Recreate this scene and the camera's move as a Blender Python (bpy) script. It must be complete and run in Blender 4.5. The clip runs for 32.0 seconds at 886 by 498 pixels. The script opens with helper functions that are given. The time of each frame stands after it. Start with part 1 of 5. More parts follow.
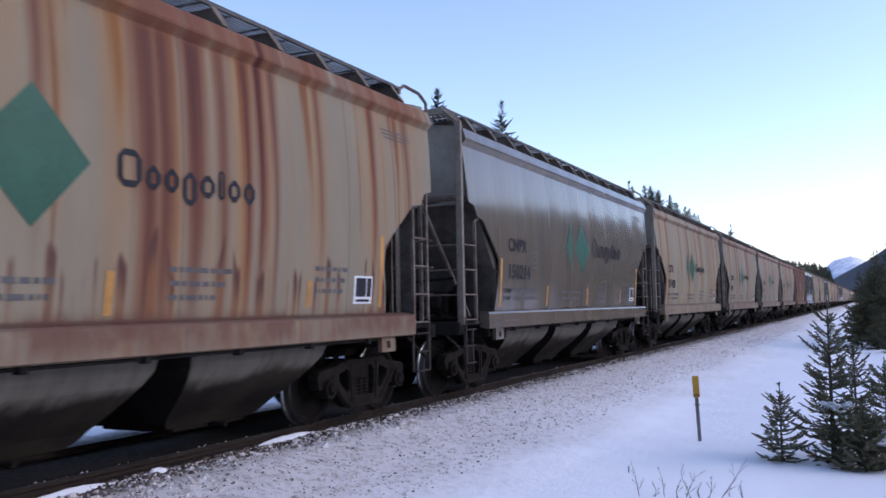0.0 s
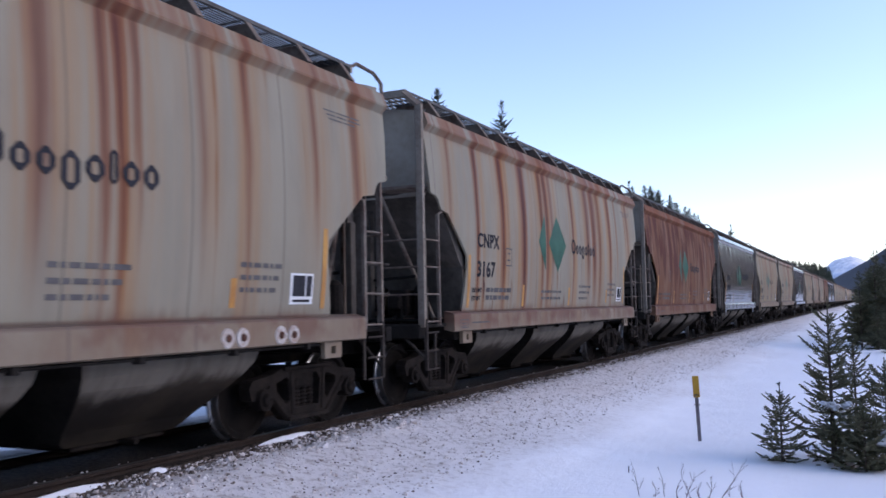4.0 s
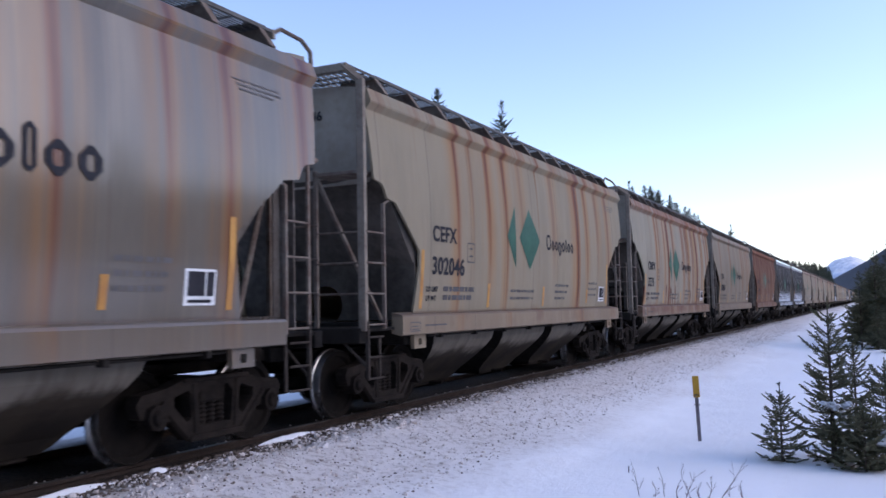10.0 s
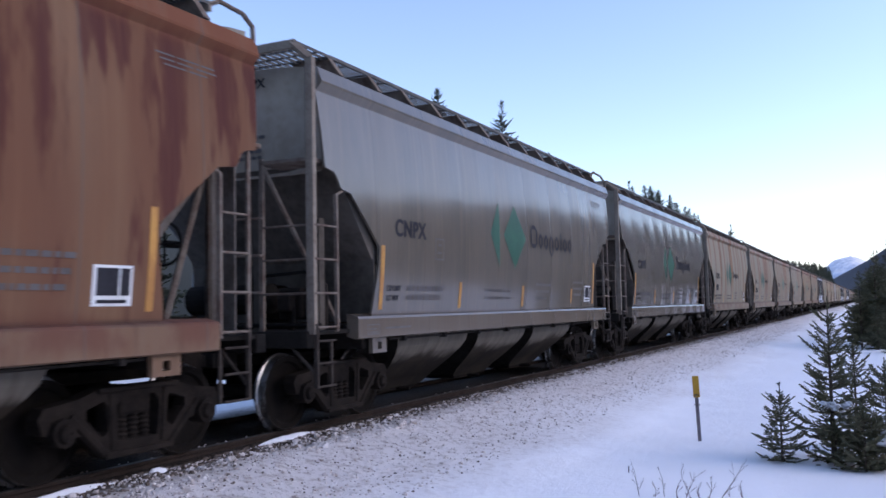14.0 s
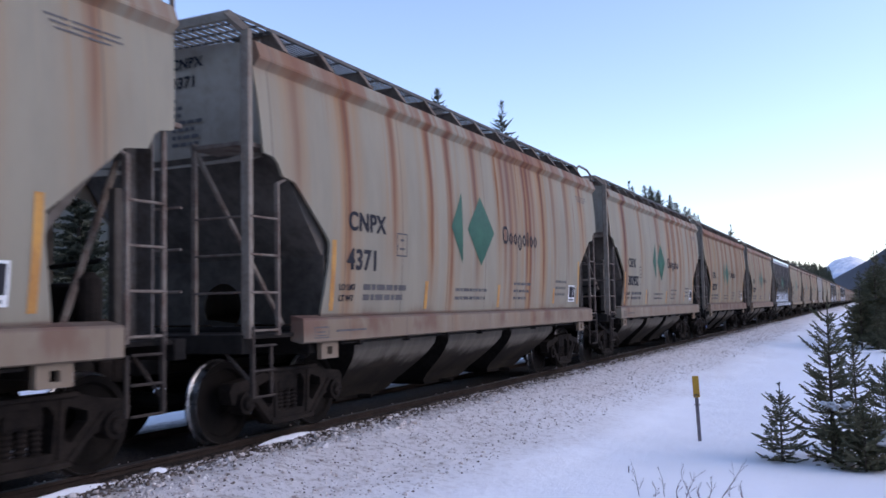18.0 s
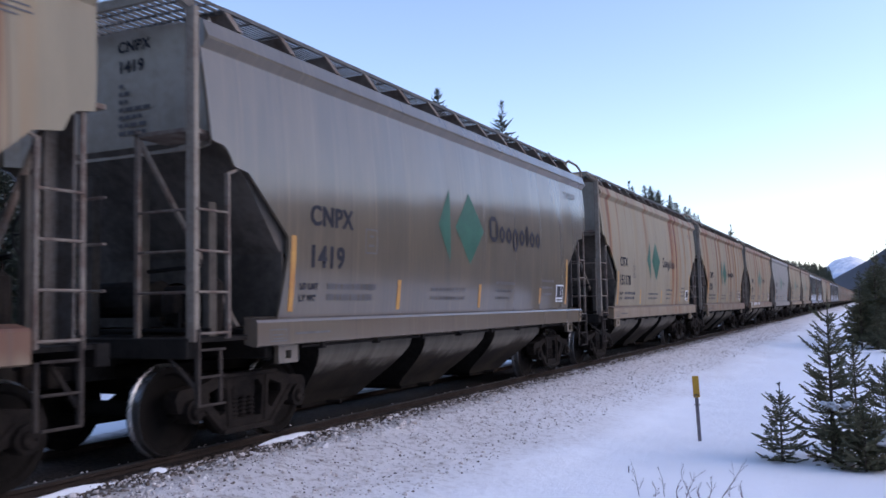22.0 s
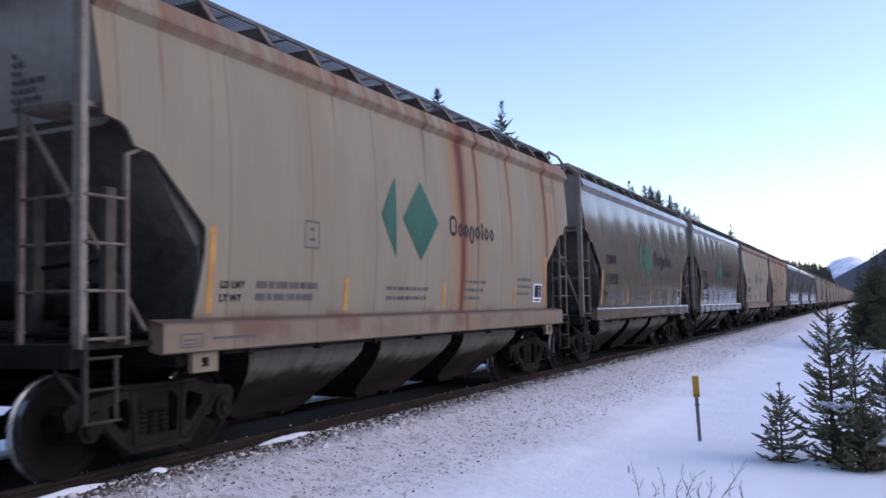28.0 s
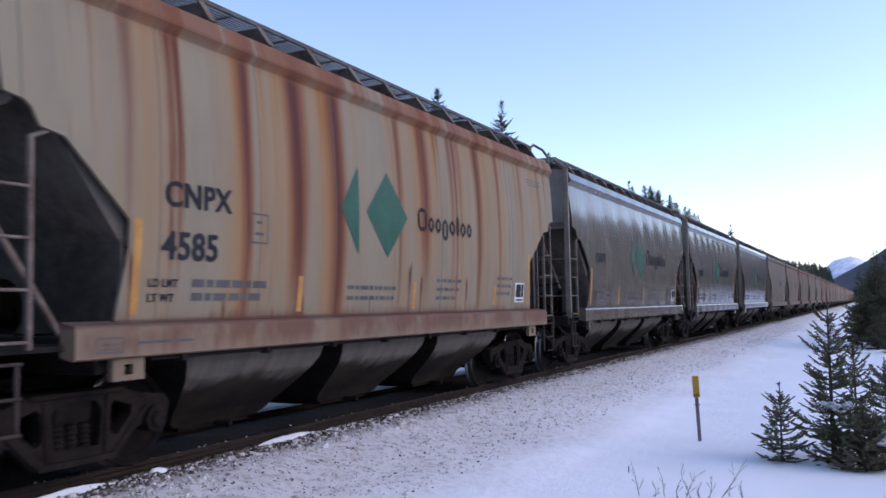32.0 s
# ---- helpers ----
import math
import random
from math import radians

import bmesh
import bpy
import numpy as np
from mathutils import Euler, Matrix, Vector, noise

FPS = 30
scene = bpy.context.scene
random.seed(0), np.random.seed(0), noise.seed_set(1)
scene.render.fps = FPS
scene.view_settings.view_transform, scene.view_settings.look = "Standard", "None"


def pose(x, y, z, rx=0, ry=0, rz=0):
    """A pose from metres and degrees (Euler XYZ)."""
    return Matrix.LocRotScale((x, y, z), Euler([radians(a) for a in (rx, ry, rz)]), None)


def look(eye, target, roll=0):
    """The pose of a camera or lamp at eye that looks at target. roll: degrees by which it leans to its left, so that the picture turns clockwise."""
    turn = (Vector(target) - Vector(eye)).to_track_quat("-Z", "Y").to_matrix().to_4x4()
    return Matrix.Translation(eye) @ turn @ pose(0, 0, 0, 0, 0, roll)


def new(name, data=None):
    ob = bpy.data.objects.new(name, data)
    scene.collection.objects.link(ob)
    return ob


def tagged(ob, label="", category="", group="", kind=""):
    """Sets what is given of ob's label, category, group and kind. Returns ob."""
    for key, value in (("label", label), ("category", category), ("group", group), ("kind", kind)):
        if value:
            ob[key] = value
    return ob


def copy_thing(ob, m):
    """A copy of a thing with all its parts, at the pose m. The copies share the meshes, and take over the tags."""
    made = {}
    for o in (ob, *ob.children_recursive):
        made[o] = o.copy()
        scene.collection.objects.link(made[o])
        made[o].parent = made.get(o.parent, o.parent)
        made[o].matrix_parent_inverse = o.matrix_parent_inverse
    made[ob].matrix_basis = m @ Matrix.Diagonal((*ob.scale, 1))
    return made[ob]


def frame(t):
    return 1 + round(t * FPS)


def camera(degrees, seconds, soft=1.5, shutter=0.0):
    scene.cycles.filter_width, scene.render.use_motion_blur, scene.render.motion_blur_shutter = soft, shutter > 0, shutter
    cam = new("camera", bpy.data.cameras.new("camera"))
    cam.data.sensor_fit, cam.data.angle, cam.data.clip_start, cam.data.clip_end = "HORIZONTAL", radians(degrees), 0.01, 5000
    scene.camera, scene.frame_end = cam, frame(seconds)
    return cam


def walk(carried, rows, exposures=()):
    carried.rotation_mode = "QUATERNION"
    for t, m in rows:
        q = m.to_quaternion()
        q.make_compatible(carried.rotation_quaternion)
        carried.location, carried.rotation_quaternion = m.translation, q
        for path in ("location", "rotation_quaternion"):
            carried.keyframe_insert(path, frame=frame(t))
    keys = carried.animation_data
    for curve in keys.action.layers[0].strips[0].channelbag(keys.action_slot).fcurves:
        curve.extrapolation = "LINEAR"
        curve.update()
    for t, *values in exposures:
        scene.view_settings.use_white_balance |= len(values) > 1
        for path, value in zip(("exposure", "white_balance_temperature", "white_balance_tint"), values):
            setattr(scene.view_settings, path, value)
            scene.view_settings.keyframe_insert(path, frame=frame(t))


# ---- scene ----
# The picture comes from a tripod beside the line: rail top is z = 0, track centre x = 0, the train comes along -y.
EYE = Vector((7.34, 0.0, 1.462))
YAW, PITCH, ROLL = radians(25.831), radians(3.8175), -1.185
cam = camera(53.66, 32.0, soft=1.6, shutter=0.1)
AIM = EYE + Vector((-math.sin(YAW) * math.cos(PITCH), math.cos(YAW) * math.cos(PITCH), math.sin(PITCH)))
walk(cam, [(0.0, look(EYE, AIM, ROLL)), (32.0, look(EYE, AIM, ROLL))], exposures=[(0.0, 1.02, 6400, 22), (32.0, 1.02, 6400, 22)])

# ---- sky and light: the valley lies in shade under a clear evening sky ----
world = bpy.data.worlds.new("sky")
world.use_nodes = True
scene.world = world
wn = world.node_tree.nodes
sky = wn.new("ShaderNodeTexSky")
sky.sky_type = "NISHITA"
sky.sun_disc = False
sky.sun_elevation = radians(28)
sky.sun_rotation = radians(72)
sky.altitude = 1300
sky.air_density, sky.dust_density, sky.ozone_density = 1.0, 1.8, 1.6
wn["Background"].inputs["Strength"].default_value = 0.15
world.node_tree.links.new(sky.outputs[0], wn["Background"].inputs["Color"])

sun_data = bpy.data.lights.new("sun", "SUN")
sun_data.energy, sun_data.angle, sun_data.color = 0.30, radians(50), (1.0, 0.95, 0.90)
sun = new("sun", sun_data)
sun.matrix_world = look(Vector((92, 30, 51.5)), (0, 0, 0))


# ---- materials ----
def material(name):
    m = bpy.data.materials.new(name)
    m.use_nodes = True
    return m, m.node_tree.nodes, m.node_tree.links, m.node_tree.nodes["Principled BSDF"]


def mathn(n, l, op, a, b=None, clamp=False):
    k = n.new("ShaderNodeMath")
    k.operation, k.use_clamp = op, clamp
    for i, v in enumerate((a, b)):
        if v is None:
            continue
        if isinstance(v, (int, float)):
            k.inputs[i].default_value = v
        else:
            l.new(v, k.inputs[i])
    return k.outputs[0]


def noisen(n, l, vec, scale, detail=4.0, rough=0.55):
    k = n.new("ShaderNodeTexNoise")
    k.inputs["Scale"].default_value, k.inputs["Detail"].default_value, k.inputs["Roughness"].default_value = scale, detail, rough
    l.new(vec, k.inputs["Vector"])
    return k.outputs["Fac"]


def stretch(n, l, vec, scale, shift=(0, 0, 0)):
    k = n.new("ShaderNodeMapping")
    k.inputs["Scale"].default_value, k.inputs["Location"].default_value = scale, shift
    l.new(vec, k.inputs["Vector"])
    return k.outputs[0]


def step(n, l, fac, lo, hi, top=1.0):
    k = n.new("ShaderNodeMapRange")
    k.interpolation_type = "SMOOTHSTEP"
    k.inputs["From Min"].default_value, k.inputs["From Max"].default_value, k.inputs["To Max"].default_value = lo, hi, top
    l.new(fac, k.inputs["Value"])
    return k.outputs[0]


def mixn(n, l, fac, a, b):
    k = n.new("ShaderNodeMix")
    k.data_type = "RGBA"
    for i, v in ((0, fac), (6, a), (7, b)):
        if isinstance(v, (int, float)):
            k.inputs[i].default_value = v
        elif isinstance(v, tuple):
            k.inputs[i].default_value = (*v, 1)
        else:
            l.new(v, k.inputs[i])
    return k.outputs[2]


def bumpn(n, l, height, strength, distance, bsdf):
    k = n.new("ShaderNodeBump")
    k.inputs["Strength"].default_value, k.inputs["Distance"].default_value = strength, distance
    l.new(height, k.inputs["Height"])
    l.new(k.outputs[0], bsdf.inputs["Normal"])


def run_group():
    """One run of rust: adds its body, dark core and pale halo to those of the runs before it."""
    g = bpy.data.node_groups.new("rust_run", "ShaderNodeTree")
    for key in ("y", "wig", "z", "body", "core", "halo", "u", "body from", "body to", "body top", "core from", "core to", "core top", "halo from", "halo to", "halo top", "foot", "shin"):
        g.interface.new_socket(key, in_out="INPUT", socket_type="NodeSocketFloat")
    for key in ("body", "core", "halo"):
        g.interface.new_socket(key, in_out="OUTPUT", socket_type="NodeSocketFloat")
    n, l = g.nodes, g.links
    src, dst = n.new("NodeGroupInput"), n.new("NodeGroupOutput")
    i = src.outputs

    def ramp(value, lo, hi, top=None):
        k = n.new("ShaderNodeMapRange")
        k.interpolation_type = "SMOOTHSTEP"
        l.new(value, k.inputs["Value"])
        l.new(lo, k.inputs["From Min"])
        l.new(hi, k.inputs["From Max"])
        if top is not None:
            l.new(top, k.inputs["To Max"])
        return k.outputs[0]
    d = mathn(n, l, "ADD", mathn(n, l, "ABSOLUTE", mathn(n, l, "SUBTRACT", i["y"], i["u"])), i["wig"])
    tail = ramp(i["z"], i["foot"], i["shin"])
    for key in ("body", "core", "halo"):
        l.new(mathn(n, l, "MAXIMUM", i[key], mathn(n, l, "MULTIPLY", ramp(d, i[key + " from"], i[key + " to"], i[key + " top"]), tail)), dst.inputs[key])
    return g


RUN = run_group()


def car_paint(name, base, rust, seed, gloss=0.45, grime=0.5, rust_colour=(0.165, 0.052, 0.023), metal=0.0, streaks=(), drip=0.0):
    """Faded paint on a car's side with rust that has run down it from the roof edge."""
    k = max(0.0, min(1.0, rust * 1.3))
    rust = 0.58 * rust if streaks else rust + (0.1 if rust > 0.3 else 0.0)
    m, n, l, b = material(name)
    co = n.new("ShaderNodeTexCoord").outputs["Object"]
    sep = n.new("ShaderNodeSeparateXYZ")
    l.new(co, sep.inputs[0])
    z = sep.outputs["Z"]
    wob = noisen(n, l, stretch(n, l, co, (0.6, 0.7, 0.7), (seed, 0, seed)), 1.0, 2)
    wide = noisen(n, l, stretch(n, l, co, (0.0, 0.95, 0.22 if rust > 1 else 0.035), (0, seed * 3.7, seed)), 1.0, 3, 0.5)
    fine = noisen(n, l, stretch(n, l, co, (0.0, 2.6 if rust > 1 else 3.4, 0.5 if rust > 1 else 0.11), (0, seed * 1.9, seed)), 1.0, 4, 0.6)
    hair = noisen(n, l, stretch(n, l, co, (0.0, 13.0, 0.3), (0, seed * 0.7, seed)), 1.0, 3, 0.6)
    # stronger towards the roof, where the water starts
    high = mathn(n, l, "MULTIPLY", mathn(n, l, "SUBTRACT", z, 2.6), 0.035)
    f1 = mathn(n, l, "ADD", mathn(n, l, "ADD", wide, high), mathn(n, l, "MULTIPLY", wob, 0.12))
    f2 = mathn(n, l, "ADD", mathn(n, l, "ADD", fine, high), mathn(n, l, "MULTIPLY", wob, 0.15))
    stain = step(n, l, f1, 0.74 - 0.30 * rust, 0.95 - 0.26 * rust)
    run = step(n, l, f2, 0.80 - 0.22 * rust, 0.92 - 0.22 * rust)
    dark = mathn(n, l, "MULTIPLY", step(n, l, f2, 0.87 - 0.24 * rust, 0.96 - 0.24 * rust), step(n, l, hair, 0.3, 0.62))
    dirt = noisen(n, l, stretch(n, l, co, (0.4, 1.6, 0.5), (seed, seed, 0)), 1.0, 6, 0.65)
    c = mixn(n, l, mathn(n, l, "MULTIPLY", step(n, l, dirt, 0.32, 0.70), 0.75 * grime), base, tuple(0.55 * v + 0.02 for v in base))
    c = mixn(n, l, mathn(n, l, "MULTIPLY", step(n, l, hair, 0.5, 0.75), 0.16 * grime), c, (0.42, 0.30, 0.17))
    c = mixn(n, l, mathn(n, l, "MULTIPLY", stain, 0.12 + 0.4 * k), c, (0.30, 0.165, 0.075) if base[0] > 0.2 else (0.13, 0.048, 0.028))
    c = mixn(n, l, mathn(n, l, "MULTIPLY", run, 0.42 + 0.46 * k), c, rust_colour)
    c = mixn(n, l, mathn(n, l, "MULTIPLY", dark, 0.85), c, (0.085, 0.030, 0.026))
    # the strong runs of this car: where they start, half width, strength
    body = core = halo = None
    yw = mathn(n, l, "ADD", sep.outputs["Y"], mathn(n, l, "MULTIPLY", mathn(n, l, "SUBTRACT", wob, 0.5), 0.10))
    # runs grow thinner on their way down
    wig = mathn(n, l, "SUBTRACT", mathn(n, l, "MULTIPLY", mathn(n, l, "SUBTRACT", 4.0, z), 0.028), mathn(n, l, "MULTIPLY", mathn(n, l, "SUBTRACT", hair, 0.5), 0.14))
    zw = mathn(n, l, "ADD", z, mathn(n, l, "MULTIPLY", wob, 0.6))
    for q, (u, w, st) in enumerate(streaks):
        foot = 3.3 - 2.2 * st + 0.5 * math.sin(q * 2.1 + seed)
        g = n.new("ShaderNodeGroup")
        g.node_tree = RUN
        for key, value in (("u", u), ("body from", 1.5 * w + 0.04), ("body to", 0.45 * w), ("body top", 0.92 * st), ("core from", 0.95 * w), ("core to", 0.1 * w), ("core top", 0.9 * st * st),
                           ("halo from", 2.4 * w + 0.36), ("halo to", 0.8 * w), ("halo top", 0.85 * st), ("foot", foot - 0.7), ("shin", foot + 1.1)):
            g.inputs[key].default_value = value
        for key, value in (("y", yw), ("wig", wig), ("z", zw), ("body", body), ("core", core), ("halo", halo)):
            if value is not None:
                l.new(value, g.inputs[key])
        body, core, halo = g.outputs["body"], g.outputs["core"], g.outputs["halo"]
    if streaks:
        c = mixn(n, l, mathn(n, l, "MULTIPLY", halo, step(n, l, fine, 0.36, 0.62)), c, (0.29, 0.135, 0.042))
        c = mixn(n, l, body, c, rust_colour)
        c = mixn(n, l, core, c, (0.068, 0.019, 0.016))
    # blisters near the foot of the sheet, each with its own short run
    if drip:
        col = noisen(n, l, stretch(n, l, co, (0.0, 4.6, 0.0), (0, seed * 2.9, seed)), 1.0, 2, 0.5)
        top = noisen(n, l, stretch(n, l, co, (0.0, 2.1, 0.0), (0, seed * 5.1, 4)), 1.0, 2, 0.5)
        over = mathn(n, l, "SUBTRACT", z, mathn(n, l, "ADD", 0.75, mathn(n, l, "MULTIPLY", top, 2.2)))
        wet = mathn(n, l, "MULTIPLY", step(n, l, col, 0.66 - 0.12 * drip, 0.74 - 0.12 * drip), step(n, l, over, 0.10, -0.02))
        c = mixn(n, l, mathn(n, l, "MULTIPLY", wet, 0.8), c, (0.20, 0.085, 0.036))
        head = mathn(n, l, "MULTIPLY", wet, step(n, l, over, -0.38, -0.06))
        c = mixn(n, l, mathn(n, l, "MULTIPLY", head, 0.85), c, (0.075, 0.030, 0.026))
    # the chord under the roof edge rusts along its length
    brow = mathn(n, l, "MULTIPLY", step(n, l, z, 4.0, 4.2), step(n, l, fine, 0.62 - 0.3 * k, 0.80 - 0.3 * k))
    c = mixn(n, l, mathn(n, l, "MULTIPLY", brow, 0.8 * k), c, (0.19, 0.075, 0.040))
    # brown dust on the sill, a dark line of dirt on its ledge
    sill = mathn(n, l, "SUBTRACT", 1.0, step(n, l, z, 1.34, 1.40))
    c = mixn(n, l, mathn(n, l, "MULTIPLY", mathn(n, l, "MULTIPLY", sill, step(n, l, dirt, 0.2, 0.6)), 0.25 + 0.5 * k), c, (0.19, 0.120, 0.075))
    line = mathn(n, l, "SUBTRACT", 1.0, step(n, l, mathn(n, l, "ABSOLUTE", mathn(n, l, "SUBTRACT", z, 1.38)), 0.015, 0.05))
    c = mixn(n, l, mathn(n, l, "MULTIPLY", line, 0.35 + 0.4 * k), c, (0.085, 0.045, 0.035))
    # rust along the ledge of the sill
    ledge = mathn(n, l, "SUBTRACT", 1.0, step(n, l, mathn(n, l, "ABSOLUTE", mathn(n, l, "SUBTRACT", mathn(n, l, "ADD", z, mathn(n, l, "MULTIPLY", hair, 0.22)), 1.41)), 0.05, 0.24))
    lf = step(n, l, noisen(n, l, stretch(n, l, co, (0.0, 1.3, 0.9), (0, seed * 2.3, 0)), 1.0, 4, 0.6), 0.70 - 0.32 * k, 0.86 - 0.3 * k)
    c = mixn(n, l, mathn(n, l, "MULTIPLY", mathn(n, l, "MULTIPLY", ledge, lf), 0.75 * k), c, (0.125, 0.046, 0.030))
    # dust thrown up from the wheels
    low = mathn(n, l, "MULTIPLY", step(n, l, mathn(n, l, "ADD", mathn(n, l, "MULTIPLY", z, -1.0), dirt), -1.4, 0.0), 0.35 * grime)
    c = mixn(n, l, low, c, (0.17, 0.135, 0.10))
    # welded joints between the sheets
    cell = mathn(n, l, "PINGPONG", mathn(n, l, "ADD", sep.outputs["Y"], 0.02 if gloss < 0.3 else 1.10), 0.70 if gloss < 0.3 else 0.73)
    seam = mathn(n, l, "SUBTRACT", 1.0, step(n, l, cell, 0.004, 0.02))
    c = mixn(n, l, mathn(n, l, "MULTIPLY", seam, 0.55), c, (0.11, 0.085, 0.07))
    l.new(c, b.inputs["Base Color"])
    b.inputs["Metallic"].default_value = metal
    b.inputs["Specular IOR Level"].default_value = 0.6 if gloss < 0.3 else 0.16
    rg = mathn(n, l, "ADD", gloss, mathn(n, l, "MULTIPLY", mathn(n, l, "ADD", stain, run), 0.2), True)
    l.new(rg, b.inputs["Roughness"])
    # dents between the ribs, weld beads, flaking
    dent = noisen(n, l, stretch(n, l, co, (0.3, 1.3, 0.33), (0, seed, 3)), 1.0, 2)
    hgt = mathn(n, l, "ADD", mathn(n, l, "MULTIPLY", dent, 1.0), mathn(n, l, "ADD", mathn(n, l, "MULTIPLY", seam, 0.12), mathn(n, l, "MULTIPLY", hair, 0.03)))
    # each sheet bellies out a little between its joints
    hgt = mathn(n, l, "ADD", hgt, mathn(n, l, "MULTIPLY", step(n, l, cell, -0.25, 0.72), 1.1 if gloss < 0.3 else 0.8))
    bumpn(n, l, hgt, 0.22 if gloss < 0.3 else 0.45, 0.05, b)
    return m


def plain(name, colour, rough=0.6, metal=0.0, vary=0.35, scale=3.0, bump=0.15, second=None):
    m, n, l, b = material(name)
    co = n.new("ShaderNodeTexCoord").outputs["Object"]
    big, small = noisen(n, l, co, scale, 5, 0.6), noisen(n, l, co, scale * 9, 4, 0.6)
    f = mathn(n, l, "ADD", mathn(n, l, "MULTIPLY", big, 0.65), mathn(n, l, "MULTIPLY", small, 0.35))
    l.new(mixn(n, l, step(n, l, f, 0.36, 0.66), colour, second or tuple(v * (1 - vary) for v in colour)), b.inputs["Base Color"])
    b.inputs["Metallic"].default_value = metal
    b.inputs["Specular IOR Level"].default_value = 0.12 if rough >= 0.7 else 0.4
    l.new(mathn(n, l, "ADD", rough - 0.1, mathn(n, l, "MULTIPLY", f, 0.2), True), b.inputs["Roughness"])
    if bump:
        bumpn(n, l, f, bump, 0.02, b)
    return m


# soot-dark paint; on the hopper end slopes it stands in for shade
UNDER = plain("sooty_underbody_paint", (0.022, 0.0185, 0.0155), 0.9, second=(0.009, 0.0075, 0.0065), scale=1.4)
# bulkhead and slope sheet: dusty end paint, darkened for the shade they lie in
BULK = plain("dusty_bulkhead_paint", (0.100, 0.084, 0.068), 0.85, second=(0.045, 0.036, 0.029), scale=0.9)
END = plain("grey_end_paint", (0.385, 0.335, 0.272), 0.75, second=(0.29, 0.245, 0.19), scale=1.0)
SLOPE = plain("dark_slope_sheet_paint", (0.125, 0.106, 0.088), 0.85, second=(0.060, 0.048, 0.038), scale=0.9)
LADDER = plain("worn_ladder_paint", (0.20, 0.165, 0.132), 0.75, second=(0.100, 0.064, 0.050), scale=5.0)
POST = plain("weathered_post_paint", (0.25, 0.212, 0.168), 0.75, second=(0.165, 0.125, 0.095), scale=3.0)
END_POST = plain("dusty_grey_post_paint", (0.150, 0.132, 0.118), 0.8, second=(0.085, 0.068, 0.056), scale=2.5)
# steps and lowest rungs are darker than the ladder above them
DARK_STEP = plain("sooty_step_paint", (0.060, 0.048, 0.039), 0.85, second=(0.030, 0.022, 0.018), scale=5.0)
GRATE = plain("galvanised_grating", (0.10, 0.095, 0.09), 0.65, 0.1, second=(0.05, 0.045, 0.04))
BRACKET = plain("rust_stained_bracket_paint", (0.225, 0.175, 0.135), 0.8, second=(0.11, 0.07, 0.052), scale=2.0)
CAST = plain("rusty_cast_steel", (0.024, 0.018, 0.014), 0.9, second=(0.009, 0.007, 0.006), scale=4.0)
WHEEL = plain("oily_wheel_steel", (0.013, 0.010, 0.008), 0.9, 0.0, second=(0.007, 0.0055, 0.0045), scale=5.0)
TREAD = plain("polished_tread_steel", (0.42, 0.41, 0.40), 0.28, 0.9, vary=0.2)
RAIL_TOP = plain("worn_rail_head", (0.075, 0.065, 0.058), 0.45, 0.5, vary=0.3)
RAIL_WEB = plain("brown_rail_steel", (0.045, 0.032, 0.025), 0.9, second=(0.025, 0.018, 0.015))
BLACK = plain("black_lettering", (0.032, 0.031, 0.036), 0.75, vary=0.3, bump=0)
GREEN = plain("green_emblem_paint", (0.010, 0.085, 0.044), 0.5, second=(0.008, 0.062, 0.032), bump=0)
YELLOW = plain("yellow_reflector_tape", (0.50, 0.25, 0.05), 0.6, second=(0.36, 0.16, 0.04), bump=0)
WHITE = plain("white_label", (0.72, 0.72, 0.70), 0.5, vary=0.15, bump=0)
GREYPRINT = plain("worn_grey_print", (0.12, 0.11, 0.105), 0.7, vary=0.3, bump=0)


def bay_material():
    """Hopper sheet in body paint; soot and road dirt thrown up by the wheels reach a ragged line on it."""
    m, n, l, b = material("soot_caked_hopper_sheet")
    co = n.new("ShaderNodeTexCoord").outputs["Object"]
    sep = n.new("ShaderNodeSeparateXYZ")
    l.new(co, sep.inputs[0])
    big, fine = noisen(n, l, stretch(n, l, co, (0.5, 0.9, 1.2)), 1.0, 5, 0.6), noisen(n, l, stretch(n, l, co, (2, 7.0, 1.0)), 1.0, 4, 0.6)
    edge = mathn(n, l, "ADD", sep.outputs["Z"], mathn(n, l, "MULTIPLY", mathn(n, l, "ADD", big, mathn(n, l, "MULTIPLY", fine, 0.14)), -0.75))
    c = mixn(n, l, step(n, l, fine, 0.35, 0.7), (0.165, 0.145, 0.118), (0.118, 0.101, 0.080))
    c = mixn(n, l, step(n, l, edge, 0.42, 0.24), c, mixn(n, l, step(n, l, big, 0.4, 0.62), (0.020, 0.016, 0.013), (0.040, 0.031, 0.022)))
    l.new(c, b.inputs["Base Color"])
    b.inputs["Roughness"].default_value = 0.85
    b.inputs["Specular IOR Level"].default_value = 0.12
    bumpn(n, l, fine, 0.15, 0.02, b)
    return m


BAY = bay_material()


# ---- mesh helpers ----
def part(name, bm, mat, parent=None, label="", smooth=False):
    me = bpy.data.meshes.new(name)
    bmesh.ops.recalc_face_normals(bm, faces=bm.faces)
    bm.to_mesh(me)
    bm.free()
    for mm in mat if isinstance(mat, (list, tuple)) else (mat,):
        me.materials.append(mm)
    if smooth:
        for p in me.polygons:
            p.use_smooth = True
    ob = new(name, me)
    ob.parent = parent
    if label:
        tagged(ob, label)
    return ob


